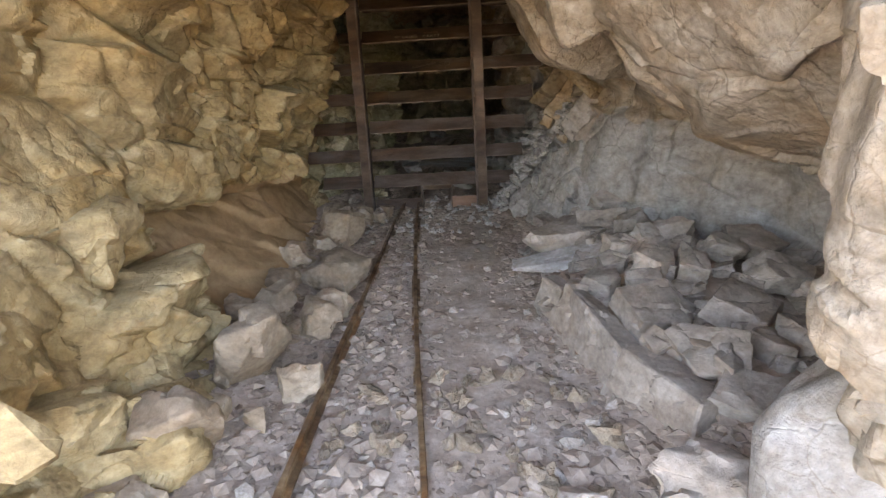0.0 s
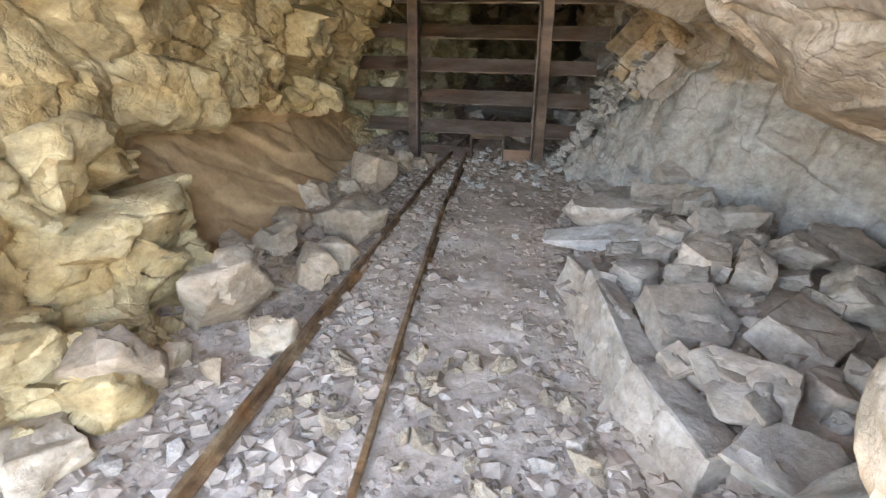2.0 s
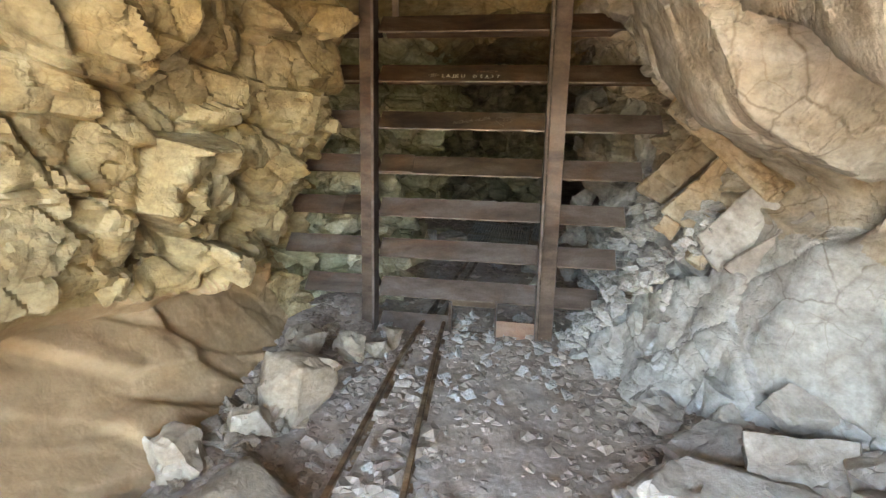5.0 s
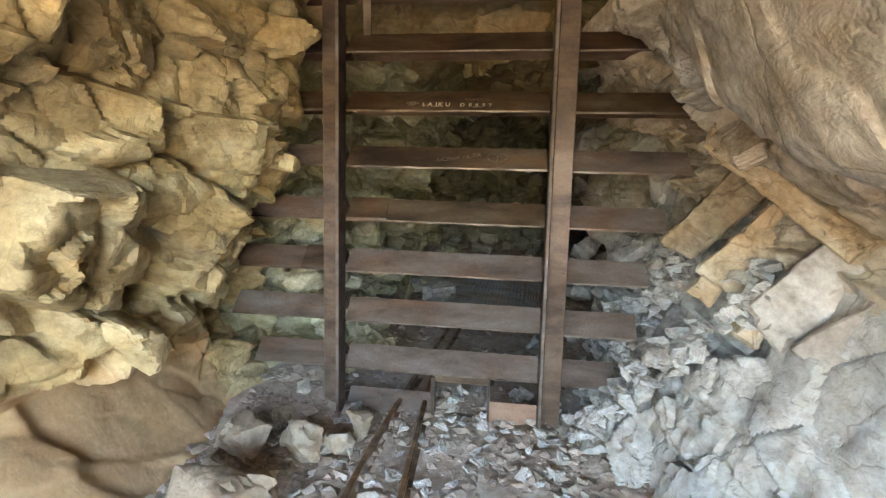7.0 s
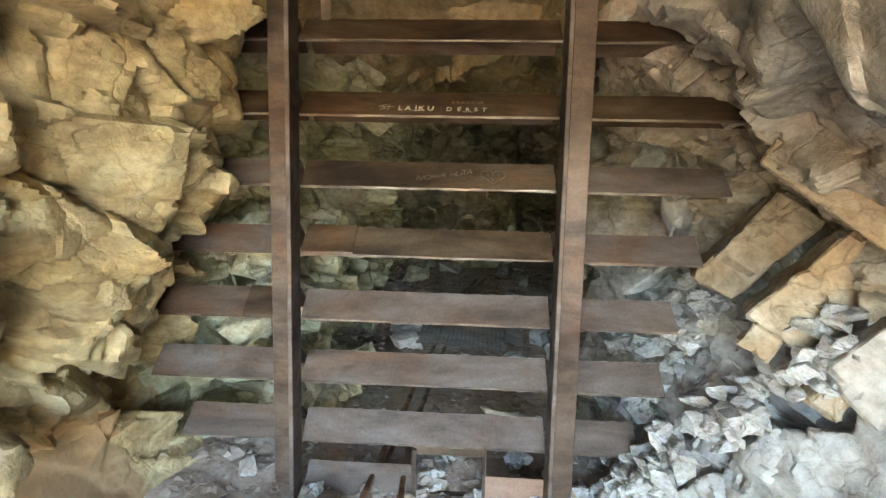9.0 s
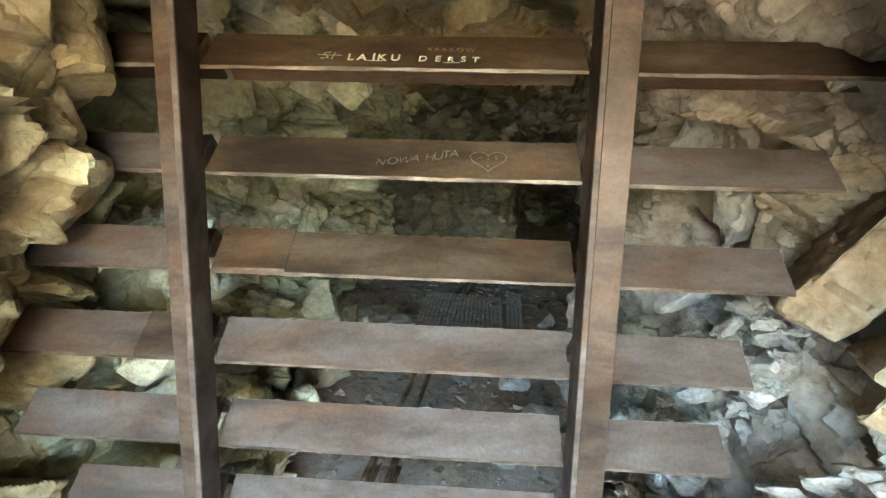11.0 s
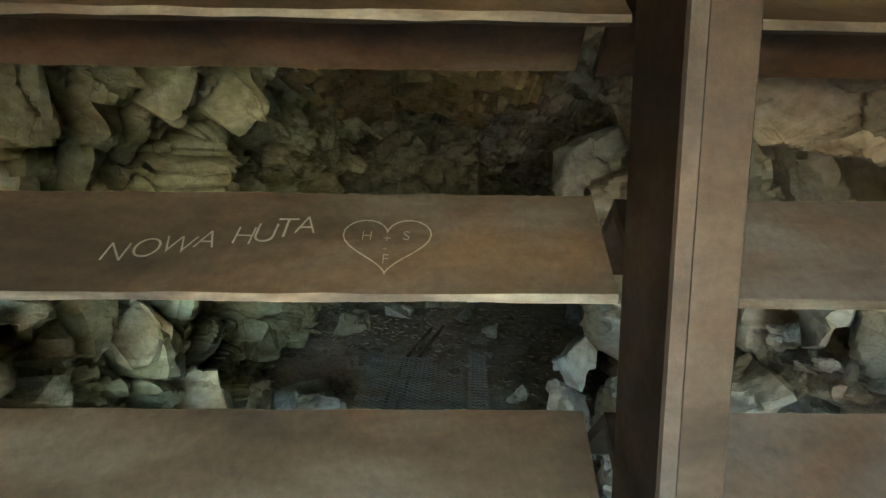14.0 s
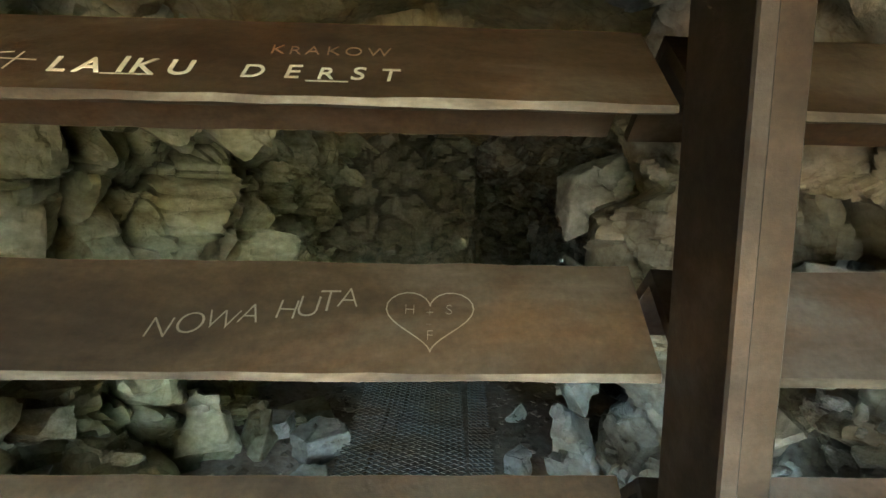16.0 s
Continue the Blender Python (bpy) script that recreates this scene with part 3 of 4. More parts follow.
part("splice_plate", angle_bar(-0.737, -0.526, BAR_Z[3], 73, 0.009), STEEL, gate, "short angle iron welded over the bar")
part("splice_plate", angle_bar(-1.0, -0.80, BAR_Z[2], 74, 0.009), STEEL, gate, "short angle iron welded over the bar")


def box_bm(x0, x1, y0, y1, z0, z1, bevel=0.003, shear=0.0):
    bm = bmesh.new()
    bmesh.ops.create_cube(bm, size=1)
    for v in bm.verts:
        z = z0 if v.co.z < 0 else z1
        v.co = ((x0 if v.co.x < 0 else x1) + shear * (z - z0), y0 if v.co.y < 0 else y1, z - 0.1)
    bmesh.ops.bevel(bm, geom=bm.edges[:], offset=bevel, segments=2, affect="EDGES")
    return bm


def weld_bm(x, y, z0, z1, seed, r=0.004, shear=0.0):
    """A rough weld bead running up a post."""
    bm = bmesh.new()
    rng = random.Random(seed)
    n = int((z1 - z0) / 0.012)
    last = None
    for i in range(n + 1):
        z = z0 + (z1 - z0) * i / n
        k = r * rng.uniform(0.6, 1.25)
        ring = [bm.verts.new((x + shear * (z - z0) + k * math.cos(a), y + k * math.sin(a) * 0.6, z - 0.1)) for a in (0, 1.05, 2.1, 3.14, 4.19, 5.24)]
        if last:
            for j in range(6):
                bm.faces.new((last[j - 1], last[j], ring[j], ring[j - 1]))
        last = ring
    return bm


TOP = 2.75
# posts, each two angle irons welded into a box
xl0, shl = post_x(0.02, -1), 0.022


def post_bm(x, sign, shear, z0=0.02):
    """An upright angle iron: one leg juts forward, the other lies flat across the bars."""
    t, reach, flat = 0.019, 0.105, 0.118
    sec = [(0, -reach), (t, -reach), (t, -0.02), (t + 0.006, -0.014), (flat, -0.014), (flat, -0.0015), (0, -0.0015)]
    n = 40
    bm = bmesh.new()
    rings = []
    for i in range(n + 1):
        z = z0 + (TOP - z0) * i / n
        rings.append([bm.verts.new((x + sign * a + shear * (z - z0), b, z - 0.1)) for a, b in sec])
    for r0, r1 in zip(rings, rings[1:]):
        for i in range(len(sec)):
            bm.faces.new((r0[i - 1], r0[i], r1[i], r1[i - 1]))
    bm.faces.new(rings[0])
    bm.faces.new(rings[-1][::-1])
    bmesh.ops.recalc_face_normals(bm, faces=bm.faces)
    long_edges = [e for e in bm.edges if abs(e.verts[0].co.z - e.verts[1].co.z) > 0.03]
    bmesh.ops.bevel(bm, geom=long_edges, offset=0.0025, segments=1, affect="EDGES", clamp_overlap=True)
    return bm


def post_tones(post):
    """Paler outer edge and flat leg; the jutting flank's shade is in its colour."""
    post.data.materials.append(DUSTY_LIT)
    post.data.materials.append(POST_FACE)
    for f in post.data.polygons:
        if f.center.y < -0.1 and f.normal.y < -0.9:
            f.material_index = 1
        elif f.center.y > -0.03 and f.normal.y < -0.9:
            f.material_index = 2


post_tones(part("post", post_bm(xl0, -1, shl), SHADED_POST, gate))
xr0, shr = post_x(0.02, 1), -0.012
post_tones(part("post", post_bm(xr0 + 0.004, 1, shr), SHADED_POST, gate))
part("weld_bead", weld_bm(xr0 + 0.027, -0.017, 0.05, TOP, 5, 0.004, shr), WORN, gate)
part("weld_bead", weld_bm(xl0 - 0.023, -0.017, 0.05, TOP, 6, 0.004, shl), SHADED_POST, gate)
part("hanger_strap", box_bm(-0.665, -0.625, 0.1, 0.112, 2.12, TOP, 0.002), STEEL, gate, "flat steel strap hanging behind the bars")

# patched opening at the foot of the gate
part("foot_plate", box_bm(0.045, 0.302, 0.0, 0.012, 0.09, 0.262, 0.002), PLATE, gate, "reddish rusted steel plate")
part("upright_strap", box_bm(0.033, 0.047, -0.006, 0.05, 0.08, 0.40, 0.002), SHADED_POST, gate, "thin upright steel edge")
part("upright_strap", box_bm(-0.275, -0.255, -0.006, 0.05, 0.08, 0.375, 0.002), SHADED_POST, gate, "thin upright steel edge")
part("foot_plate", box_bm(-0.255, 0.033, 0.03, 0.042, 0.06, 0.155, 0.002), STEEL, gate, "low steel sill plate half buried in rubble")
part("cross_strap", box_bm(-0.27, 0.045, 0.012, 0.024, 0.345, 0.392, 0.002), STEEL, gate)


def letters(text, x, z_lift, size, material, parent_bar, bar_z, label, jitter, slant=0.0, gap=1.0, rise=0.0, seed=1, thin=0.0):
    """Hand-scratched letters on the sloping front face of a bar."""
    rng = random.Random(seed)
    cx = x
    slope = Matrix.Rotation(radians(43.6), 4, "X")
    for ch in text:
        if ch == " ":
            cx += size * 0.55 * gap
            continue
        cu = bpy.data.curves.new("letter", "FONT")
        cu.body, cu.size, cu.shear, cu.extrude, cu.offset = ch, size * rng.uniform(1 - jitter, 1 + jitter), slant, 0.0004, thin
        tmp = bpy.data.objects.new("letter", cu)
        me = bpy.data.meshes.new_from_object(tmp)
        wide = max(v.co.x for v in me.vertices) - min(v.co.x for v in me.vertices)
        up = z_lift + rise * (cx - x) + rng.uniform(-jitter, jitter) * size * 0.25
        me.transform(Matrix.Translation((cx, up - 0.001, 0.952 * up + bar_z - 0.091 + 0.001)) @ slope @ pose(0, 0, 0, 0, 0, rng.uniform(-25, 25) * jitter))
        bm = bmesh.new()
        bm.from_mesh(me)
        bpy.data.objects.remove(tmp)
        bpy.data.meshes.remove(me)
        bpy.data.curves.remove(cu)
        part("letter", bm, material, parent_bar, label)
        cx += (wide + size * 0.16) * gap


def stroke(bm, pts, bar_z, width):
    """A scratched line through points (x, rise) on the sloping face of a bar."""
    for (xa, ua), (xb, ub) in zip(pts, pts[1:]):
        a, b = Vector((xa, ua * 1.414)), Vector((xb, ub * 1.414))
        d = (b - a).normalized()
        s = Vector((-d.y, d.x)) * width / 2
        a, b = a - d * width * 0.4, b + d * width * 0.4
        quad = []
        for p in (a - s, b - s, b + s, a + s):
            quad.append(bm.verts.new((p.x, p.y / 1.414 - 0.0012, 0.952 * p.y / 1.414 + bar_z - 0.091 + 0.0012)))
        bm.faces.new(quad)


def bar_letters():
    hz, lz = BAR_Z[4], BAR_Z[5]
    letters("NOWA", -0.274, 0.028, 0.039, SCRATCH, bars[4], hz, "letter scratched in the words NOWA HUTA", 0.1, 0.2, 0.9, 0.13, 3, -0.0009)
    letters("HUTA", -0.139, 0.045, 0.039, SCRATCH, bars[4], hz, "letter scratched in the words NOWA HUTA", 0.1, 0.1, 0.78, 0.18, 8, -0.0009)
    letters("H", 0.006, 0.051, 0.018, SCRATCH, bars[4], hz, "letter scratched inside a heart, H + S + F", 0.05, 0.0, 1, 0, 2, -0.0006)
    letters("+", 0.030, 0.048, 0.018, SCRATCH, bars[4], hz, "letter scratched inside a heart, H + S + F", 0.05, 0.0, 1, 0, 2, -0.0006)
    letters("S", 0.053, 0.051, 0.018, SCRATCH, bars[4], hz, "letter scratched inside a heart, H + S + F", 0.05, 0.0, 1, 0, 2, -0.0006)
    letters("+", 0.030, 0.038, 0.014, SCRATCH, bars[4], hz, "letter scratched inside a heart, H + S + F", 0.05, 0.0, 1, 0, 2, -0.0006)
    letters("F", 0.031, 0.027, 0.018, SCRATCH, bars[4], hz, "letter scratched inside a heart, H + S + F", 0.05, 0.0, 1, 0, 2, -0.0006)
    letters("LAIKU", -0.345, 0.021, 0.039, CHALK, bars[5], lz, "chalky letter of the word LAIKU", 0.06, 0.0, 1.2, 0.0, 4, 0.0004)
    letters("DERST", -0.158, 0.019, 0.032, CHALK, bars[5], lz, "chalky letter of the word DERST", 0.08, 0.1, 1.6, 0.0, 5, 0.0)
    letters("KRAKOW", -0.137, 0.052, 0.024, FAINT, bars[5], lz, "faint letter of the word KRAKOW", 0.06, 0.0, 1.15, 0.0, 6, -0.0004)
    bm = bmesh.new()
    heart = [(0.036 + 0.0031 * 16 * math.sin(a) ** 3, 0.0605 + 0.0021 * (13 * math.cos(a) - 5 * math.cos(2 * a) - 2 * math.cos(3 * a) - math.cos(4 * a)) * 0.9 - 0.011) for a in np.linspace(0, 2 * math.pi, 40)]
    stroke(bm, heart, hz, 0.0016)
    part("heart", bm, SCRATCH, bars[4], "heart outline scratched into the rust")
    for pts in ([(-0.425, 0.036), (-0.362, 0.034)], [(-0.415, 0.024), (-0.395, 0.026), (-0.41, 0.042), (-0.39, 0.044)], [(-0.385, 0.022), (-0.38, 0.044)], [(-0.29, 0.019), (-0.24, 0.019)], [(-0.09, 0.016), (-0.05, 0.016)]):
        bm = bmesh.new()
        stroke(bm, pts, lz, 0.0024)
        part("chalk_mark", bm, CHALK, bars[5], "pale scratched stroke")


bar_letters()


# ---- rails ----
def on_rail(x, y, gap):
    left = np.interp(y, [0, 2.6, 3.4, 5.0, 5.85, 7.0], [-0.555, -0.545, -0.515, -0.5, -0.43, -0.33])
    right = np.interp(y, [0, 1.7, 2.6, 3.5, 4.6, 5.8, 7.0], [0.15, -0.005, -0.105, -0.19, -0.275, -0.335, -0.24])
    return abs(x - left) < gap or abs(x - right) < gap


def rail(name, path, label):
    """A light mine rail with head, web and foot along a bent path."""
    prof = [(-0.028, 0), (0.028, 0), (0.028, 0.006), (0.006, 0.012), (0.005, 0.040), (0.014, 0.045), (0.014, 0.058), (0.009, 0.062), (-0.009, 0.062), (-0.014, 0.058), (-0.014, 0.045), (-0.005, 0.040), (-0.006, 0.012), (-0.028, 0.006)]
    pts = np.array(path, float)
    t = np.linspace(pts[0, 1], pts[-1, 1], 120)
    xs = np.interp(t, pts[:, 1], pts[:, 0])
    zs = np.interp(t, pts[:, 1], pts[:, 2])
    for _ in range(6):
        xs[1:-1] = 0.5 * xs[1:-1] + 0.25 * (xs[:-2] + xs[2:])
        zs[1:-1] = 0.5 * zs[1:-1] + 0.25 * (zs[:-2] + zs[2:])
    v, f, n = [], [], len(prof)
    for x, y, z in zip(xs, t, zs):
        v += [(x + a, y, z + b - 0.062) for a, b in prof]
    for i in range(len(t) - 1):
        for j in range(n):
            f.append((i * n + j, i * n + (j + 1) % n, (i + 1) * n + (j + 1) % n, (i + 1) * n + j))
    f += [tuple(range(n)), tuple((len(t) - 1) * n + j for j in range(n))[::-1]]
    me = solid(name, v, f, RAIL)
    return tagged(new(name, me), label, "rail", "mine rails")


rail("rail", [(-0.56, -0.6, 0.205), (-0.55, 1.7, 0.205), (-0.545, 2.6, 0.2), (-0.515, 3.4, 0.2), (-0.50, 5.0, 0.2), (-0.43, 5.85, 0.2), (-0.33, 7.0, 0.17), (-0.16, 8.7, 0.18), (0.06, 9.6, 0.17)], "rusty narrow mine rail bending in towards the other")
rail("rail", [(0.18, -0.6, 0.2), (-0.005, 1.7, 0.2), (-0.105, 2.6, 0.2), (-0.19, 3.5, 0.2), (-0.275, 4.6, 0.2), (-0.335, 5.8, 0.2), (-0.24, 7.0, 0.17), (-0.06, 8.7, 0.18), (0.18, 9.7, 0.17)], "rusty narrow mine rail half sunk in rubble")


# ---- expanded metal sheet beyond the gate ----
def expanded_sheet(x0, x1, y0, y1, pitch, label, m):
    """A sheet of crossing flat strands, each a part of it."""
    sheet = thing("metal_mesh", label, "mesh sheet", m)
    w, slope = 0.0048, 0.62
    rise = (x1 - x0) * slope
    for sgn in (1, -1):
        c = y0 - rise
        while c < y1 + rise:
            ay, by = (c, c + rise) if sgn > 0 else (c + rise, c)
            ta = sorted(min(max((yy - ay) / (by - ay), 0), 1) for yy in (y0, y1))
            if ta[1] - ta[0] > 0.01:
                p = [Vector((x0 + (x1 - x0) * t, ay + (by - ay) * t)) for t in ta]
                d = (p[1] - p[0]).normalized()
                side = Vector((-d.y, d.x)) * w
                v = [(q.x, q.y, z) for z in (0.0, 0.004) for q in (p[0] - side, p[1] - side, p[1] + side, p[0] + side)]
                ob = new("strand", solid("strand", v, [(4, 5, 6, 7), (0, 1, 5, 4), (2, 3, 7, 6), (1, 2, 6, 5), (3, 0, 4, 7)], MESH))
                ob.parent = sheet
            c += pitch


expanded_sheet(-0.35, 0.35, -0.78, 0.78, 0.044, "dull grey expanded metal sheet lying over the rails", pose(-0.07, 7.85, 0.215, 0.5, 2, -2))
expanded_sheet(-0.07, 0.07, -0.8, 0.8, 0.044, "narrow bent strip of expanded metal beside the sheet", pose(0.38, 7.9, 0.235, 0, 18, -4))


# ---- rocks placed one by one: x, y, width, height ----
def put_rock(i, x, y, w, h, material, label, group, depth=0.85, sink=0.06, z=None, tilt=(0, 0), turn=None, boxy=0.85, n=16, name="rock"):
    rng = random.Random(500 + i)
    me = stone_mesh(name, 500 + i, w * 1.05, w * depth, h * 1.08, material, n, boxy, max(0.025, min(0.05, w * 0.09)))
    ob = new(name, me)
    base = float(floor_height(np.array([x]), np.array([y]))[0]) if z is None else z
    ob.matrix_world = pose(x, y + w * depth * 0.4, base - sink * h, tilt[0], tilt[1], rng.uniform(-35, 35) if turn is None else turn)
    return tagged(ob, label, "rock", group)


def plate_mesh(seed, w, d, h, material, step):
    """A flat broken slab: an uneven polygon with sheared sides, split beds and chipped edges."""
    pr = random.Random(seed)
    k = pr.choice((4, 5, 5, 6))
    turn0 = pr.uniform(0, 6.28)
    ring = [turn0 + (j + pr.uniform(-0.28, 0.28)) * 6.283 / k for j in range(k)]
    lean = (pr.uniform(-0.3, 0.3) * h, pr.uniform(-0.3, 0.3) * h)
    bm = bmesh.new()
    for level, size_ in ((0.0, pr.uniform(0.88, 1.05)), (1.0, pr.uniform(0.82, 1.0))):
        for a in ring:
            r = size_ * pr.uniform(0.88, 1.08)
            bm.verts.new((0.56 * w * r * math.cos(a) + lean[0] * level, 0.56 * d * r * math.sin(a) + lean[1] * level, h * (level + pr.uniform(-0.13, 0.13))))
    bmesh.ops.convex_hull(bm, input=bm.verts)
    bmesh.ops.delete(bm, geom=[v for v in bm.verts if not v.link_faces], context="VERTS")
    bmesh.ops.dissolve_limit(bm, angle_limit=radians(10), verts=bm.verts, edges=bm.edges)
    bmesh.ops.bevel(bm, geom=bm.edges[:], offset=h * 0.035, segments=1, affect="EDGES", clamp_overlap=True)
    bmesh.ops.triangulate(bm, faces=bm.faces)
    for _ in range(5):
        long_edges = [e for e in bm.edges if e.calc_length() > step]
        if not long_edges:
            break
        bmesh.ops.subdivide_edges(bm, edges=long_edges, cuts=1)
        bmesh.ops.triangulate(bm, faces=bm.faces)
    bm.normal_update()
    P = np.array([v.co[:] for v in bm.verts])
    relief = 0.5 * fracture(P + seed * 2.3, h * 0.8, seed, 0.1, 0.2, (8, 20), (1.6, 1.3, 0.45), ease=0.008, groove=0.02, width=0.008) + 0.05 * h * smooth_noise(P, h * 0.25, seed)
    for v, r in zip(bm.verts, relief):
        v.co += v.normal * float(r)
    low = min(v.co.z for v in bm.verts)
    for v in bm.verts:
        v.co.z -= low
    me = bpy.data.meshes.new("rock")
    bm.to_mesh(me)
    bm.free()
    me.materials.append(material)
    me.polygons.foreach_set("use_smooth", [True] * len(me.polygons))
    me.set_sharp_from_angle(angle=radians(30))
    return me


def put_plate(i, x, y, w, d, h, z, tilt, turn, label="angular grey slab of fallen rock on the pile"):
    """A slab centred at x, y with its underside at z."""
    ob = new("rock", plate_mesh(700 + i, w, d, h, STONE, max(0.022, min(0.045, w * 0.1))))
    ob.matrix_world = pose(x, y, z, tilt[0], tilt[1], turn)
    return tagged(ob, label, "rock", "fallen slabs")


LEFT_ROCKS = [
    (-0.94, 2.3, 0.38, 0.31), (-0.66, 2.34, 0.18, 0.13), (-0.86, 4.2, 0.34, 0.28), (-0.76, 3.42, 0.42, 0.2), (-0.68, 3.13, 0.2, 0.17),
    (-0.74, 2.86, 0.24, 0.17), (-0.98, 2.99, 0.2, 0.15), (-1.13, 2.87, 0.2, 0.12), (-1.0, 2.06, 0.2, 0.10), (-0.79, 2.12, 0.09, 0.09),
    (-0.96, 1.82, 0.25, 0.27), (-1.0, 1.52, 0.25, 0.13), (-1.03, 4.72, 0.2, 0.16), (-0.80, 4.85, 0.15, 0.18), (-0.66, 4.96, 0.12, 0.11),
    (-0.62, 5.12, 0.12, 0.12), (-1.05, 3.3, 0.2, 0.14), (-1.08, 3.7, 0.18, 0.14), (-0.95, 4.0, 0.15, 0.12), (-1.08, 2.62, 0.18, 0.14),
]
for i, (x, y, w, h) in enumerate(LEFT_ROCKS):
    put_rock(i, x, y, w * 1.2, h * 1.15, TAN, "angular pale brown rock lying along the rail", "rocks along the rail")

# the larger slabs of the pile: x, y, width, depth, thickness, underside, tilts, turn
SLABS = [
    (1.08, 2.64, 0.36, 0.38, 0.13, 0.33, (16, -8), 35), (1.20, 2.30, 0.36, 0.30, 0.13, 0.36, (24, -4), -20), (1.46, 2.58, 0.40, 0.34, 0.14, 0.34, (16, 8), 30),
    (1.22, 4.02, 0.52, 0.42, 0.14, 0.26, (26, -10), 12), (1.22, 2.02, 0.42, 0.26, 0.14, 0.28, (10, 4), 6), (0.94, 3.03, 0.26, 0.22, 0.13, 0.28, (12, -8), 40),
    (1.22, 3.02, 0.26, 0.22, 0.14, 0.40, (20, 10), 15), (1.40, 2.98, 0.26, 0.2, 0.12, 0.42, (15, -12), 70), (1.30, 3.42, 0.24, 0.2, 0.13, 0.40, (25, 5), 25),
    (1.15, 3.45, 0.2, 0.18, 0.14, 0.36, (20, 15), 60), (1.50, 3.48, 0.30, 0.2, 0.12, 0.42, (22, -10), -15), (1.62, 3.2, 0.28, 0.22, 0.12, 0.44, (18, 12), 20),
    (1.86, 3.3, 0.34, 0.24, 0.13, 0.42, (20, 5), -30), (1.75, 2.85, 0.32, 0.26, 0.13, 0.42, (14, 8), 10), (1.60, 2.3, 0.34, 0.3, 0.15, 0.34, (10, 10), 50),
    (1.0, 2.36, 0.18, 0.14, 0.1, 0.34, (20, -20), 15), (0.98, 4.22, 0.36, 0.26, 0.10, 0.24, (16, -6), 8), (1.12, 4.42, 0.24, 0.16, 0.12, 0.28, (30, -15), 30),
    (1.3, 4.3, 0.26, 0.16, 0.12, 0.42, (28, 8), -20), (0.86, 4.5, 0.26, 0.2, 0.09, 0.2, (10, 5), 40), (1.05, 3.24, 0.2, 0.16, 0.1, 0.34, (20, -10), 0),
]
for i, (x, y, w, d, h, z, tilt, turn) in enumerate(SLABS):
    put_plate(i, x, y, w, d, h, z, tilt, turn)

pile = random.Random(31)
for i in range(62):
    x, y = pile.uniform(0.92, 2.1), pile.uniform(2.05, 3.95)
    base = float(floor_height(np.array([x]), np.array([y]))[0])
    w = pile.uniform(0.11, 0.27)
    put_plate(40 + i, x, y, w, w * pile.uniform(0.6, 0.95), pile.uniform(0.06, 0.12), base - 0.04 + pile.choice((0, 0, 0.06)), (pile.uniform(-8, 34), pile.uniform(-24, 24)), pile.uniform(0, 360))
put_rock(201, 0.90, 3.80, 0.62, 0.17, STONE, "flat brown slab lying behind a pale wedge", "fallen slabs", 0.4, 0.1, turn=3)
put_rock(202, 0.68, 3.02, 0.20, 0.16, STONE, "upright pale stone edging the path", "path edge stones", 0.8, 0.05)
put_rock(205, 0.90, 1.50, 0.34, 0.24, STONE, "pale rounded boulder beside the path", "path edge stones", 0.9, 0.1)
put_rock(206, 0.52, 1.66, 0.18, 0.12, STONE, "pale angular rock on the path", "path edge stones", 0.9, 0.1)
boulder = put_rock(207, 1.5, 1.0, 1.25, 1.2, GREY, "large smooth pale boulder against the wall", "boulders", 0.8, 0.08, z=0.02, turn=12, boxy=0.4, n=26)
rounded = bmesh.new()
rounded.from_mesh(boulder.data)
for _ in range(22):
    bmesh.ops.smooth_vert(rounded, verts=rounded.verts, factor=0.5, use_axis_x=True, use_axis_y=True, use_axis_z=True)
rounded.to_mesh(boulder.data)
rounded.free()
boulder.data.set_sharp_from_angle(angle=radians(60))
put_rock(208, -1.16, 1.22, 0.5, 0.4, OCHRE, "pale ochre knob of rock jutting from the wall", "boulders", 0.8, 0.0, z=0.62, turn=-10, boxy=0.6, n=16)
put_rock(209, -1.02, 1.75, 0.36, 0.36, OCHRE, "jutting ochre ledge of rock", "boulders", 0.8, 0.05, z=0.12, turn=20)
put_rock(210, -1.42, 2.1, 0.5, 0.32, OCHRE, "jutting ochre ledge of rock", "boulders", 1.0, 0.0, z=0.82, turn=20)
put_rock(211, -1.32, 2.05, 0.5, 0.5, OCHRE, "jutting ochre ledge of rock", "boulders", 0.9, 0.0, z=0.25, turn=15)

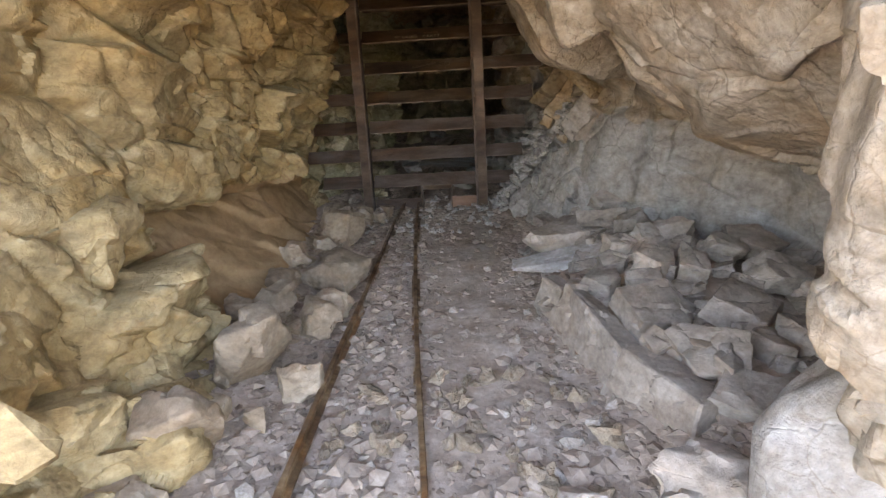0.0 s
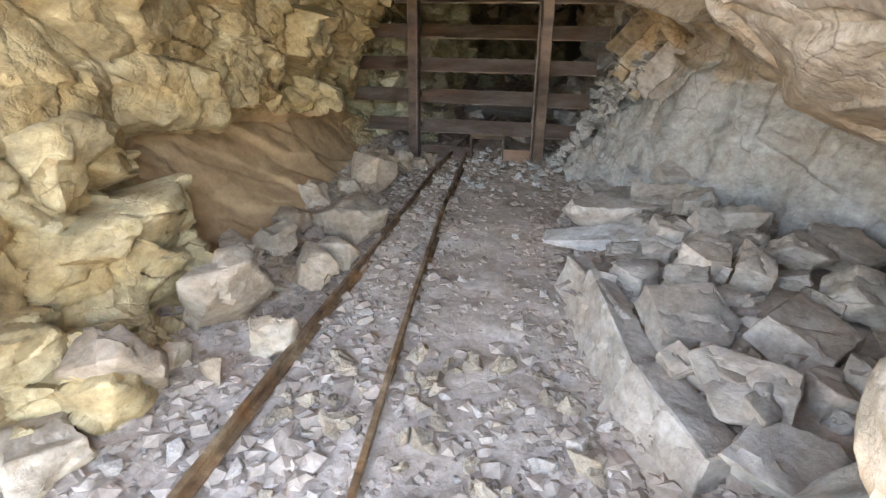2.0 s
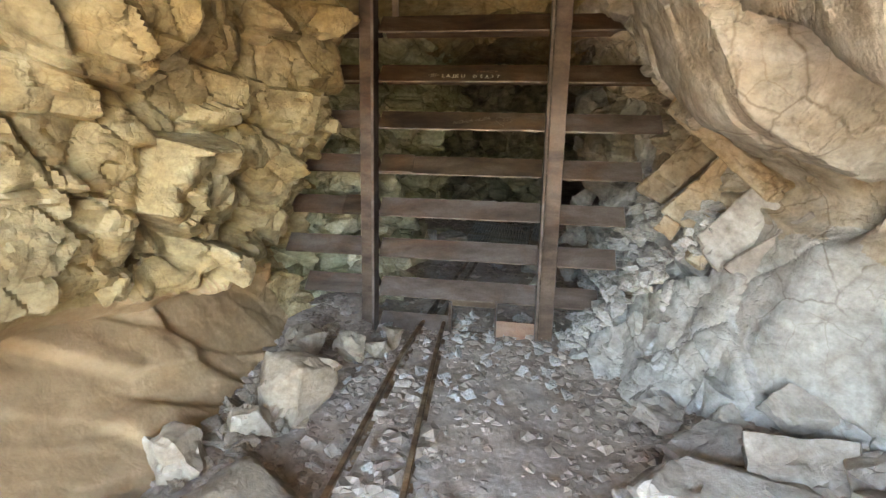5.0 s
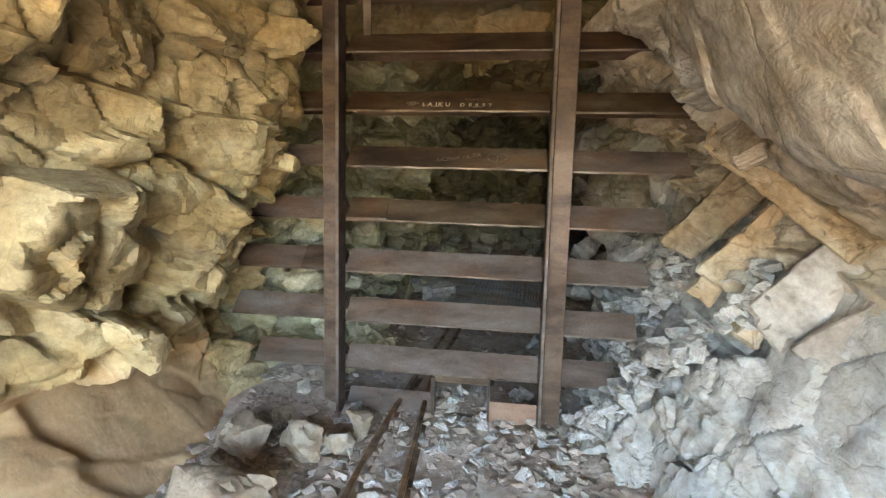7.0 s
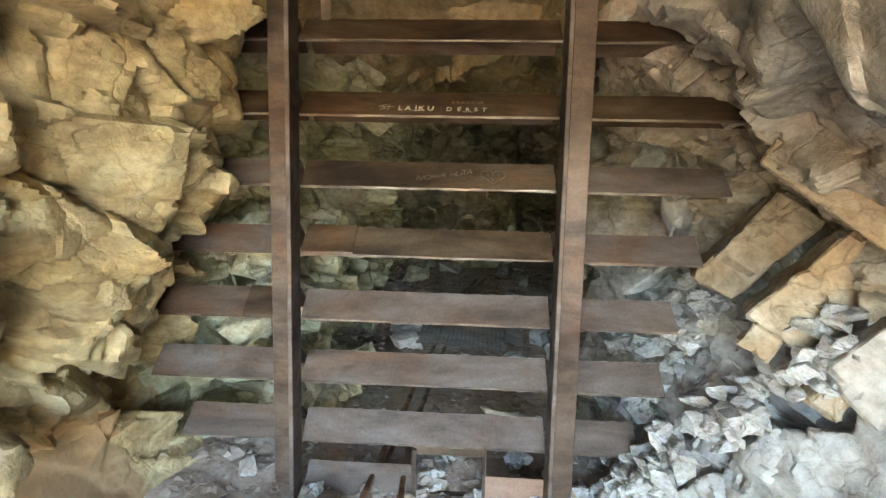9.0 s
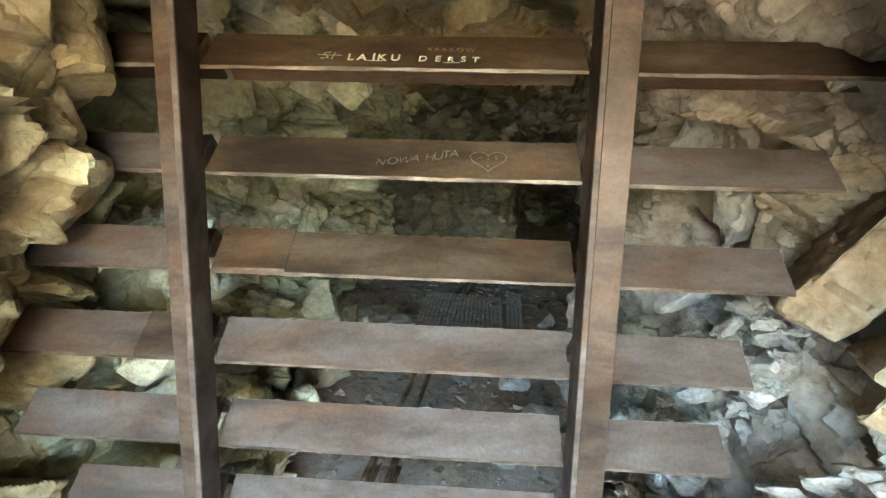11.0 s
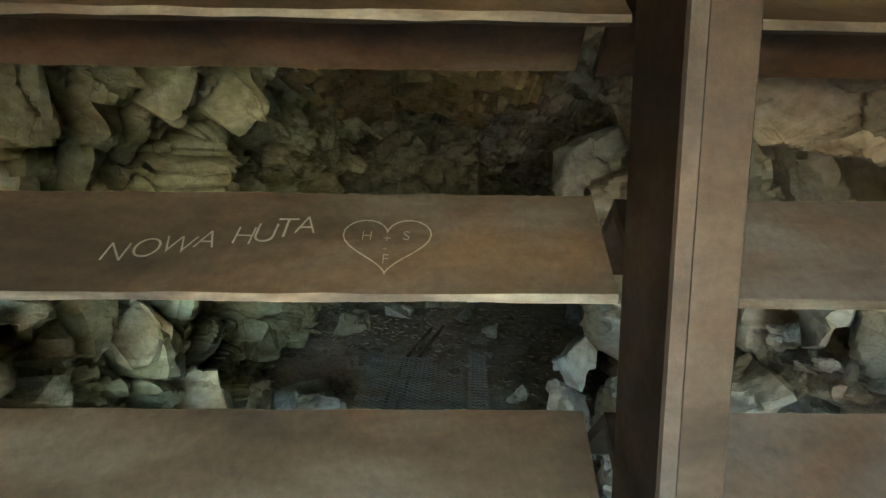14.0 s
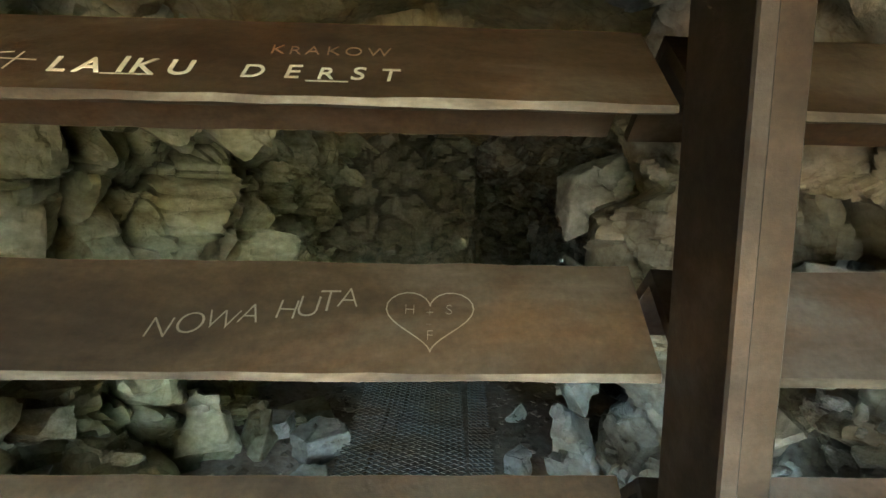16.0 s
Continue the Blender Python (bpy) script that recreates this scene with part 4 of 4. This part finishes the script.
# stained joint blocks over the leaning slab, and the beds above them
def block_mesh(seed, sx, sy, sz, material):
    """A squared block of jointed rock: uneven corners, chipped edges, rough faces."""
    rng_b = random.Random(seed)
    bm = bmesh.new()
    bmesh.ops.create_cube(bm, size=1.0)
    for v in bm.verts:
        v.co = Vector(((v.co.x + rng_b.uniform(-0.07, 0.07)) * sx, (v.co.y + rng_b.uniform(-0.07, 0.07)) * sy, (v.co.z + rng_b.uniform(-0.07, 0.07)) * sz))
    bmesh.ops.bevel(bm, geom=bm.edges[:], offset=0.008, segments=1, affect="EDGES", clamp_overlap=True)
    bmesh.ops.triangulate(bm, faces=bm.faces)
    for _ in range(6):
        long_edges = [e for e in bm.edges if e.calc_length() > 0.03]
        if not long_edges:
            break
        bmesh.ops.subdivide_edges(bm, edges=long_edges, cuts=1)
        bmesh.ops.triangulate(bm, faces=bm.faces)
    bm.normal_update()
    P = np.array([v.co[:] for v in bm.verts])
    d = 0.3 * fracture(P + seed * 1.7, 0.16, seed, 0.14, 0.3, ease=0.006, groove=0.02, width=0.01) + 0.006 * smooth_noise(P, 0.04, seed)
    for v, h in zip(bm.verts, d):
        v.co += v.normal * float(h)
    me = bpy.data.meshes.new("rock")
    bm.to_mesh(me)
    bm.free()
    me.materials.append(material)
    me.polygons.foreach_set("use_smooth", [True] * len(me.polygons))
    me.set_sharp_from_angle(angle=radians(30))
    return me


def edge_slab(seed, sx, sy, sz, at, label):
    tagged(new("rock", block_mesh(seed, sx, sy, sz, STONE)), label, "rock", "path edge stones").matrix_world = at


edge_slab(340, 0.15, 0.62, 0.29, pose(0.81, 2.68, 0.24, 4, 14, 14), "long slab on edge beside the path")
edge_slab(341, 0.16, 0.50, 0.32, pose(0.95, 2.13, 0.25, -4, 18, 20), "long slab on edge beside the path")
edge_slab(342, 0.13, 0.2, 0.2, pose(0.70, 3.12, 0.24, 6, 10, 30), "upright pale stone edging the path")


def wedge():
    """A pale slab that tapers to a point towards the path."""
    me = block_mesh(343, 0.62, 0.26, 0.17, CHALKY)
    for v in me.vertices:
        k = 0.2 + 0.8 * min(max(v.co.x / 0.62 + 0.5, 0), 1)
        v.co.y *= 0.35 + 0.65 * k
        v.co.z = (v.co.z + 0.085) * k - 0.085
    tagged(new("rock", me), "long pale wedge of rock at the foot of the pile", "rock", "fallen slabs").matrix_world = pose(0.82, 3.63, 0.29, 8, -3, -12)


wedge()
JOINTED = [
    # x, y, z, width, depth, height, turn about y, turn about z, material
    (1.09, 5.5, 1.29, 0.18, 0.28, 0.42, 38, -22, BLOCK), (1.18, 5.22, 1.18, 0.20, 0.28, 0.42, 38, -30, BLOCK), (1.28, 4.96, 1.08, 0.21, 0.3, 0.40, 38, -38, STONE),
    (1.41, 4.73, 0.99, 0.24, 0.3, 0.42, 38, -42, STONE), (1.57, 4.5, 0.92, 0.26, 0.3, 0.4, 38, -44, STONE), (0.99, 5.2, 1.0, 0.10, 0.14, 0.10, 30, -30, BLOCK),
    (1.09, 5.0, 0.9, 0.09, 0.12, 0.10, 34, -10, BLOCK),
]
for i, (x, y, z, w, d, h, ty, tz, stone) in enumerate(JOINTED):
    tagged(new("rock", block_mesh(300 + i, w, d, h, stone)), "rust-stained square block of jointed rock" if stone is BLOCK else "pale grey square block of jointed rock", "rock", "jointed blocks").matrix_world = pose(x, y, z, -6, ty, tz)
BEDS = [
    (1.22, 5.02, 1.45, 0.7, 0.36, 0.10, 36, -46),
]
for i, (x, y, z, w, d, h, ty, tz) in enumerate(BEDS):
    tagged(new("rock", block_mesh(320 + i, w, d, h, BLOCK)), "tan bed of rock stepping out under the overhang", "rock", "rock beds").matrix_world = pose(x, y, z, 0, ty, tz)

# rocks beyond the gate
DEEP = [
    (0.72, 5.95, 0.13, 0.25, 0.16), (0.9, 5.75, 0.4, 0.24, 0.2), (1.05, 5.62, 0.78, 0.22, 0.2), (0.95, 6.1, 0.9, 0.3, 0.26), (1.05, 5.95, 1.25, 0.3, 0.32), (1.0, 6.3, 1.5, 0.34, 0.34),
    (0.62, 6.7, 0.13, 0.26, 0.3), (0.7, 6.8, 0.42, 0.26, 0.36), (0.74, 6.9, 0.75, 0.28, 0.36), (0.74, 6.9, 1.1, 0.28, 0.4), (0.75, 6.9, 1.5, 0.3, 0.4),
    (-1.25, 6.0, 0.15, 0.36, 0.26), (-0.95, 6.2, 0.13, 0.28, 0.18), (-1.2, 6.3, 0.42, 0.42, 0.22), (-1.1, 6.6, 0.13, 0.36, 0.3), (-1.2, 6.4, 0.66, 0.4, 0.2),
    (-1.15, 6.6, 0.9, 0.42, 0.22), (-0.85, 6.7, 0.13, 0.3, 0.22), (-1.12, 6.7, 1.15, 0.3, 0.35), (-1.0, 7.0, 0.45, 0.3, 0.3), (-1.25, 6.3, 1.45, 0.4, 0.4), (-0.98, 7.1, 1.3, 0.26, 0.5),
    (-0.95, 7.5, 0.13, 0.3, 0.3), (-0.75, 7.9, 0.16, 0.36, 0.15), (0.62, 7.95, 0.14, 0.2, 0.14), (0.57, 9.3, 0.13, 0.2, 0.18), (0.4, 9.9, 0.13, 0.18, 0.14),
    (-0.7, 9.3, 0.13, 0.4, 0.24), (-0.3, 9.9, 0.13, 0.3, 0.18), (0.15, 6.1, 0.12, 0.22, 0.12), (0.35, 6.4, 0.12, 0.24, 0.13), (-0.05, 6.9, 0.12, 0.16, 0.09), (0.3, 6.9, 0.12, 0.2, 0.12),
]
for i, (x, y, z, w, h) in enumerate(DEEP):
    put_rock(400 + i, x, y, w, h, PALE if x < -0.5 else CHALKY, "angular broken rock heaped behind the gate", "rocks behind the gate", 0.9, 0.05, z, boxy=0.9, n=9)
for i, (x, y, w, d, h, turn) in enumerate([(-0.56, 7.62, 0.34, 0.26, 0.16, 8), (-0.88, 7.8, 0.3, 0.24, 0.14, 35), (-0.5, 7.25, 0.26, 0.2, 0.12, -20), (0.56, 7.45, 0.16, 0.14, 0.12, 10)]):
    ob = new("rock", plate_mesh(760 + i, w, d, h, CHALKY, 0.03))
    ob.matrix_world = pose(x, y, 0.12, 6, -4, turn)
    tagged(ob, "pale squared slab lying beside the metal sheet", "rock", "rocks behind the gate")
white = stone_mesh("stone", 77, 0.11, 0.09, 0.05, STONE, 10, 0.4)
tagged(new("stone", white), "small pale stone lying on the metal sheet", "stone").matrix_world = pose(0.237, 8.3, 0.225, 0, 0, 30)

# ---- loose stones and gravel on the floor ----
rng = random.Random(7)
kinds = [stone_mesh("stone", 900 + i, rng.uniform(0.8, 1.2), rng.uniform(0.7, 1.1), rng.uniform(0.45, 0.8), STONE, 11, rng.uniform(0.4, 0.8)) for i in range(14)]


def heap(n, seed, material, spot, least, most, label, group, name="rubble_block"):
    """Broken pieces lying on a slope; spot gives the place of each."""
    hr = random.Random(seed)
    shapes = [stone_mesh("rock", seed * 50 + i, 1.0, hr.uniform(0.7, 1.0), hr.uniform(0.45, 0.75), material, 9, 0.9, 0.09) for i in range(8)]
    for i in range(n):
        x, y, z = spot(hr)
        k = hr.uniform(least, most)
        if y < 6 and on_rail(x, y, 0.03 + k * 0.5):
            x += 0.13 + 0.3 * k
        ob = new(name, shapes[i % 8])
        ob.matrix_world = pose(x, y, z - 0.2 * k, hr.uniform(-30, 30), hr.uniform(-30, 30), hr.uniform(0, 360)) @ Matrix.Scale(k, 4)
        tagged(ob, label, "rubble", group)


def right_slope(hr):
    x = hr.uniform(0.58, 1.15)
    return x, hr.uniform(5.62, 6.25), 0.12 + max(0.0, x - 0.6) * hr.uniform(1.6, 2.3)


def right_foot(hr):
    x = hr.uniform(0.5, 1.15)
    return x, 5.38 - (x - 0.5) * 0.6 + hr.uniform(-0.1, 0.12), 0.14 + (x - 0.5) * hr.uniform(1.35, 1.65)


def left_slope(hr):
    x = hr.uniform(-1.35, -0.8)
    return x, hr.uniform(5.7, 6.6), 0.12 + (-0.8 - x) * hr.uniform(1.2, 3.3)


def left_foot(hr):
    y = hr.uniform(2.5, 5.15)
    x = -1.1 + 0.3 * hr.random() ** 1.5
    return x, y, float(floor_height(np.array([x]), np.array([y]))[0]) + 0.02


def gate_foot(hr):
    x, y = hr.uniform(-0.85, 0.5), 5.75 - 1.15 * hr.random() ** 1.3
    return x, y, float(floor_height(np.array([x]), np.array([y]))[0]) + 0.01


def near_floor(hr):
    x, y = hr.uniform(-0.5, 0.75), 1.15 + 1.35 * hr.random()
    return x, y, float(floor_height(np.array([x]), np.array([y]))[0])


heap(170, 61, CHALKY, right_slope, 0.06, 0.17, "pale angular block in the heap behind the bars", "rocks behind the gate")
heap(110, 62, CHALKY, right_foot, 0.06, 0.15, "pale crumbled block beside the gate post", "crumbled rock by the gate", "crumbled_block")
heap(90, 63, PALE, left_slope, 0.13, 0.3, "greenish-buff angular block heaped behind the bars", "rocks behind the gate", "broken_rock")
heap(120, 65, TAN, left_foot, 0.05, 0.15, "angular brown stone at the foot of the earth bank", "stones along the bank", "bank_stone")
heap(120, 66, CHALKY, gate_foot, 0.035, 0.1, "small pale broken stone among the rails by the gate", "rubble at the gate", "gate_stone")
heap(75, 64, TAN, near_floor, 0.06, 0.15, "flat angular fragment lying on the floor", "floor fragments", "rock_fragment")


def rubble(x, y):
    """How thickly stones lie: thin on the trodden path, thick elsewhere."""
    path = math.exp(-((x - (0.24 + 0.05 * math.sin(y))) / 0.33) ** 2) * (1 if 2.3 < y < 4.9 else 0.25)
    return 1 - 0.93 * path


count = 0
while count < 280:
    x, y = rng.uniform(-1.1, 1.0), rng.choice([rng.uniform(1.2, 3.2), rng.uniform(1.2, 5.4), rng.uniform(3.8, 7.0)])
    if rng.random() > rubble(x, y) or on_rail(x, y, 0.06):
        continue
    s = 0.035 + 0.085 * rng.random() ** 2.2
    ob = new("stone", kinds[count % 14])
    z = float(floor_height(np.array([x]), np.array([y]))[0])
    ob.matrix_world = pose(x, y, z - s * 0.12, rng.uniform(-20, 20), rng.uniform(-20, 20), rng.uniform(0, 360)) @ Matrix.Scale(s, 4)
    tagged(ob, "small angular grey-brown stone on the floor", "stone", "loose stones")
    count += 1


def gravel(n, seed, least, span, power):
    rg = np.random.RandomState(seed)
    x = rg.uniform(-1.25, 1.3, n * 3)
    y = np.where(rg.rand(n * 3) < 0.75, rg.uniform(1.0, 5.6, n * 3), rg.uniform(5.4, 10.5, n * 3))
    keep = np.array([rg.rand() < rubble(a, b) * 0.97 + 0.03 for a, b in zip(x, y)])
    x, y = x[keep][:n], y[keep][:n]
    z = floor_height(x, y)
    s = least + span * rg.rand(len(x)) ** power
    shape = np.array([(1, 0, 0.3), (0.3, 0.9, 0.2), (-0.8, 0.5, 0.3), (-0.7, -0.6, 0.2), (0.4, -0.9, 0.3), (0.45, 0.15, 0.5), (-0.4, 0.1, 0.52), (0, 0, -0.4)])
    tri = [(0, 1, 5), (1, 2, 6), (1, 6, 5), (2, 3, 6), (3, 4, 5), (3, 5, 6), (4, 0, 5), (0, 7, 1), (1, 7, 2), (2, 7, 3), (3, 7, 4), (4, 7, 0)]
    v, f = [], []
    for i in range(len(x)):
        a = rg.uniform(0, 6.28)
        c, q = math.cos(a), math.sin(a)
        pts = shape * rg.uniform(0.65, 1.25, (8, 3)) * s[i]
        k = len(v)
        for p in pts:
            v.append((x[i] + c * p[0] - q * p[1], y[i] + q * p[0] + c * p[1], z[i] + p[2] + s[i] * 0.1))
        f.extend([(k + t0, k + t1, k + t2) for t0, t1, t2 in tri])
    return tagged(new("gravel", solid("gravel", v, f, GRAVEL)), "loose broken gravel scattered over the floor", "gravel", kind="stuff")


gravel(9000, 5, 0.008, 0.026, 2.5)
gravel(2600, 6, 0.02, 0.04, 2.0)
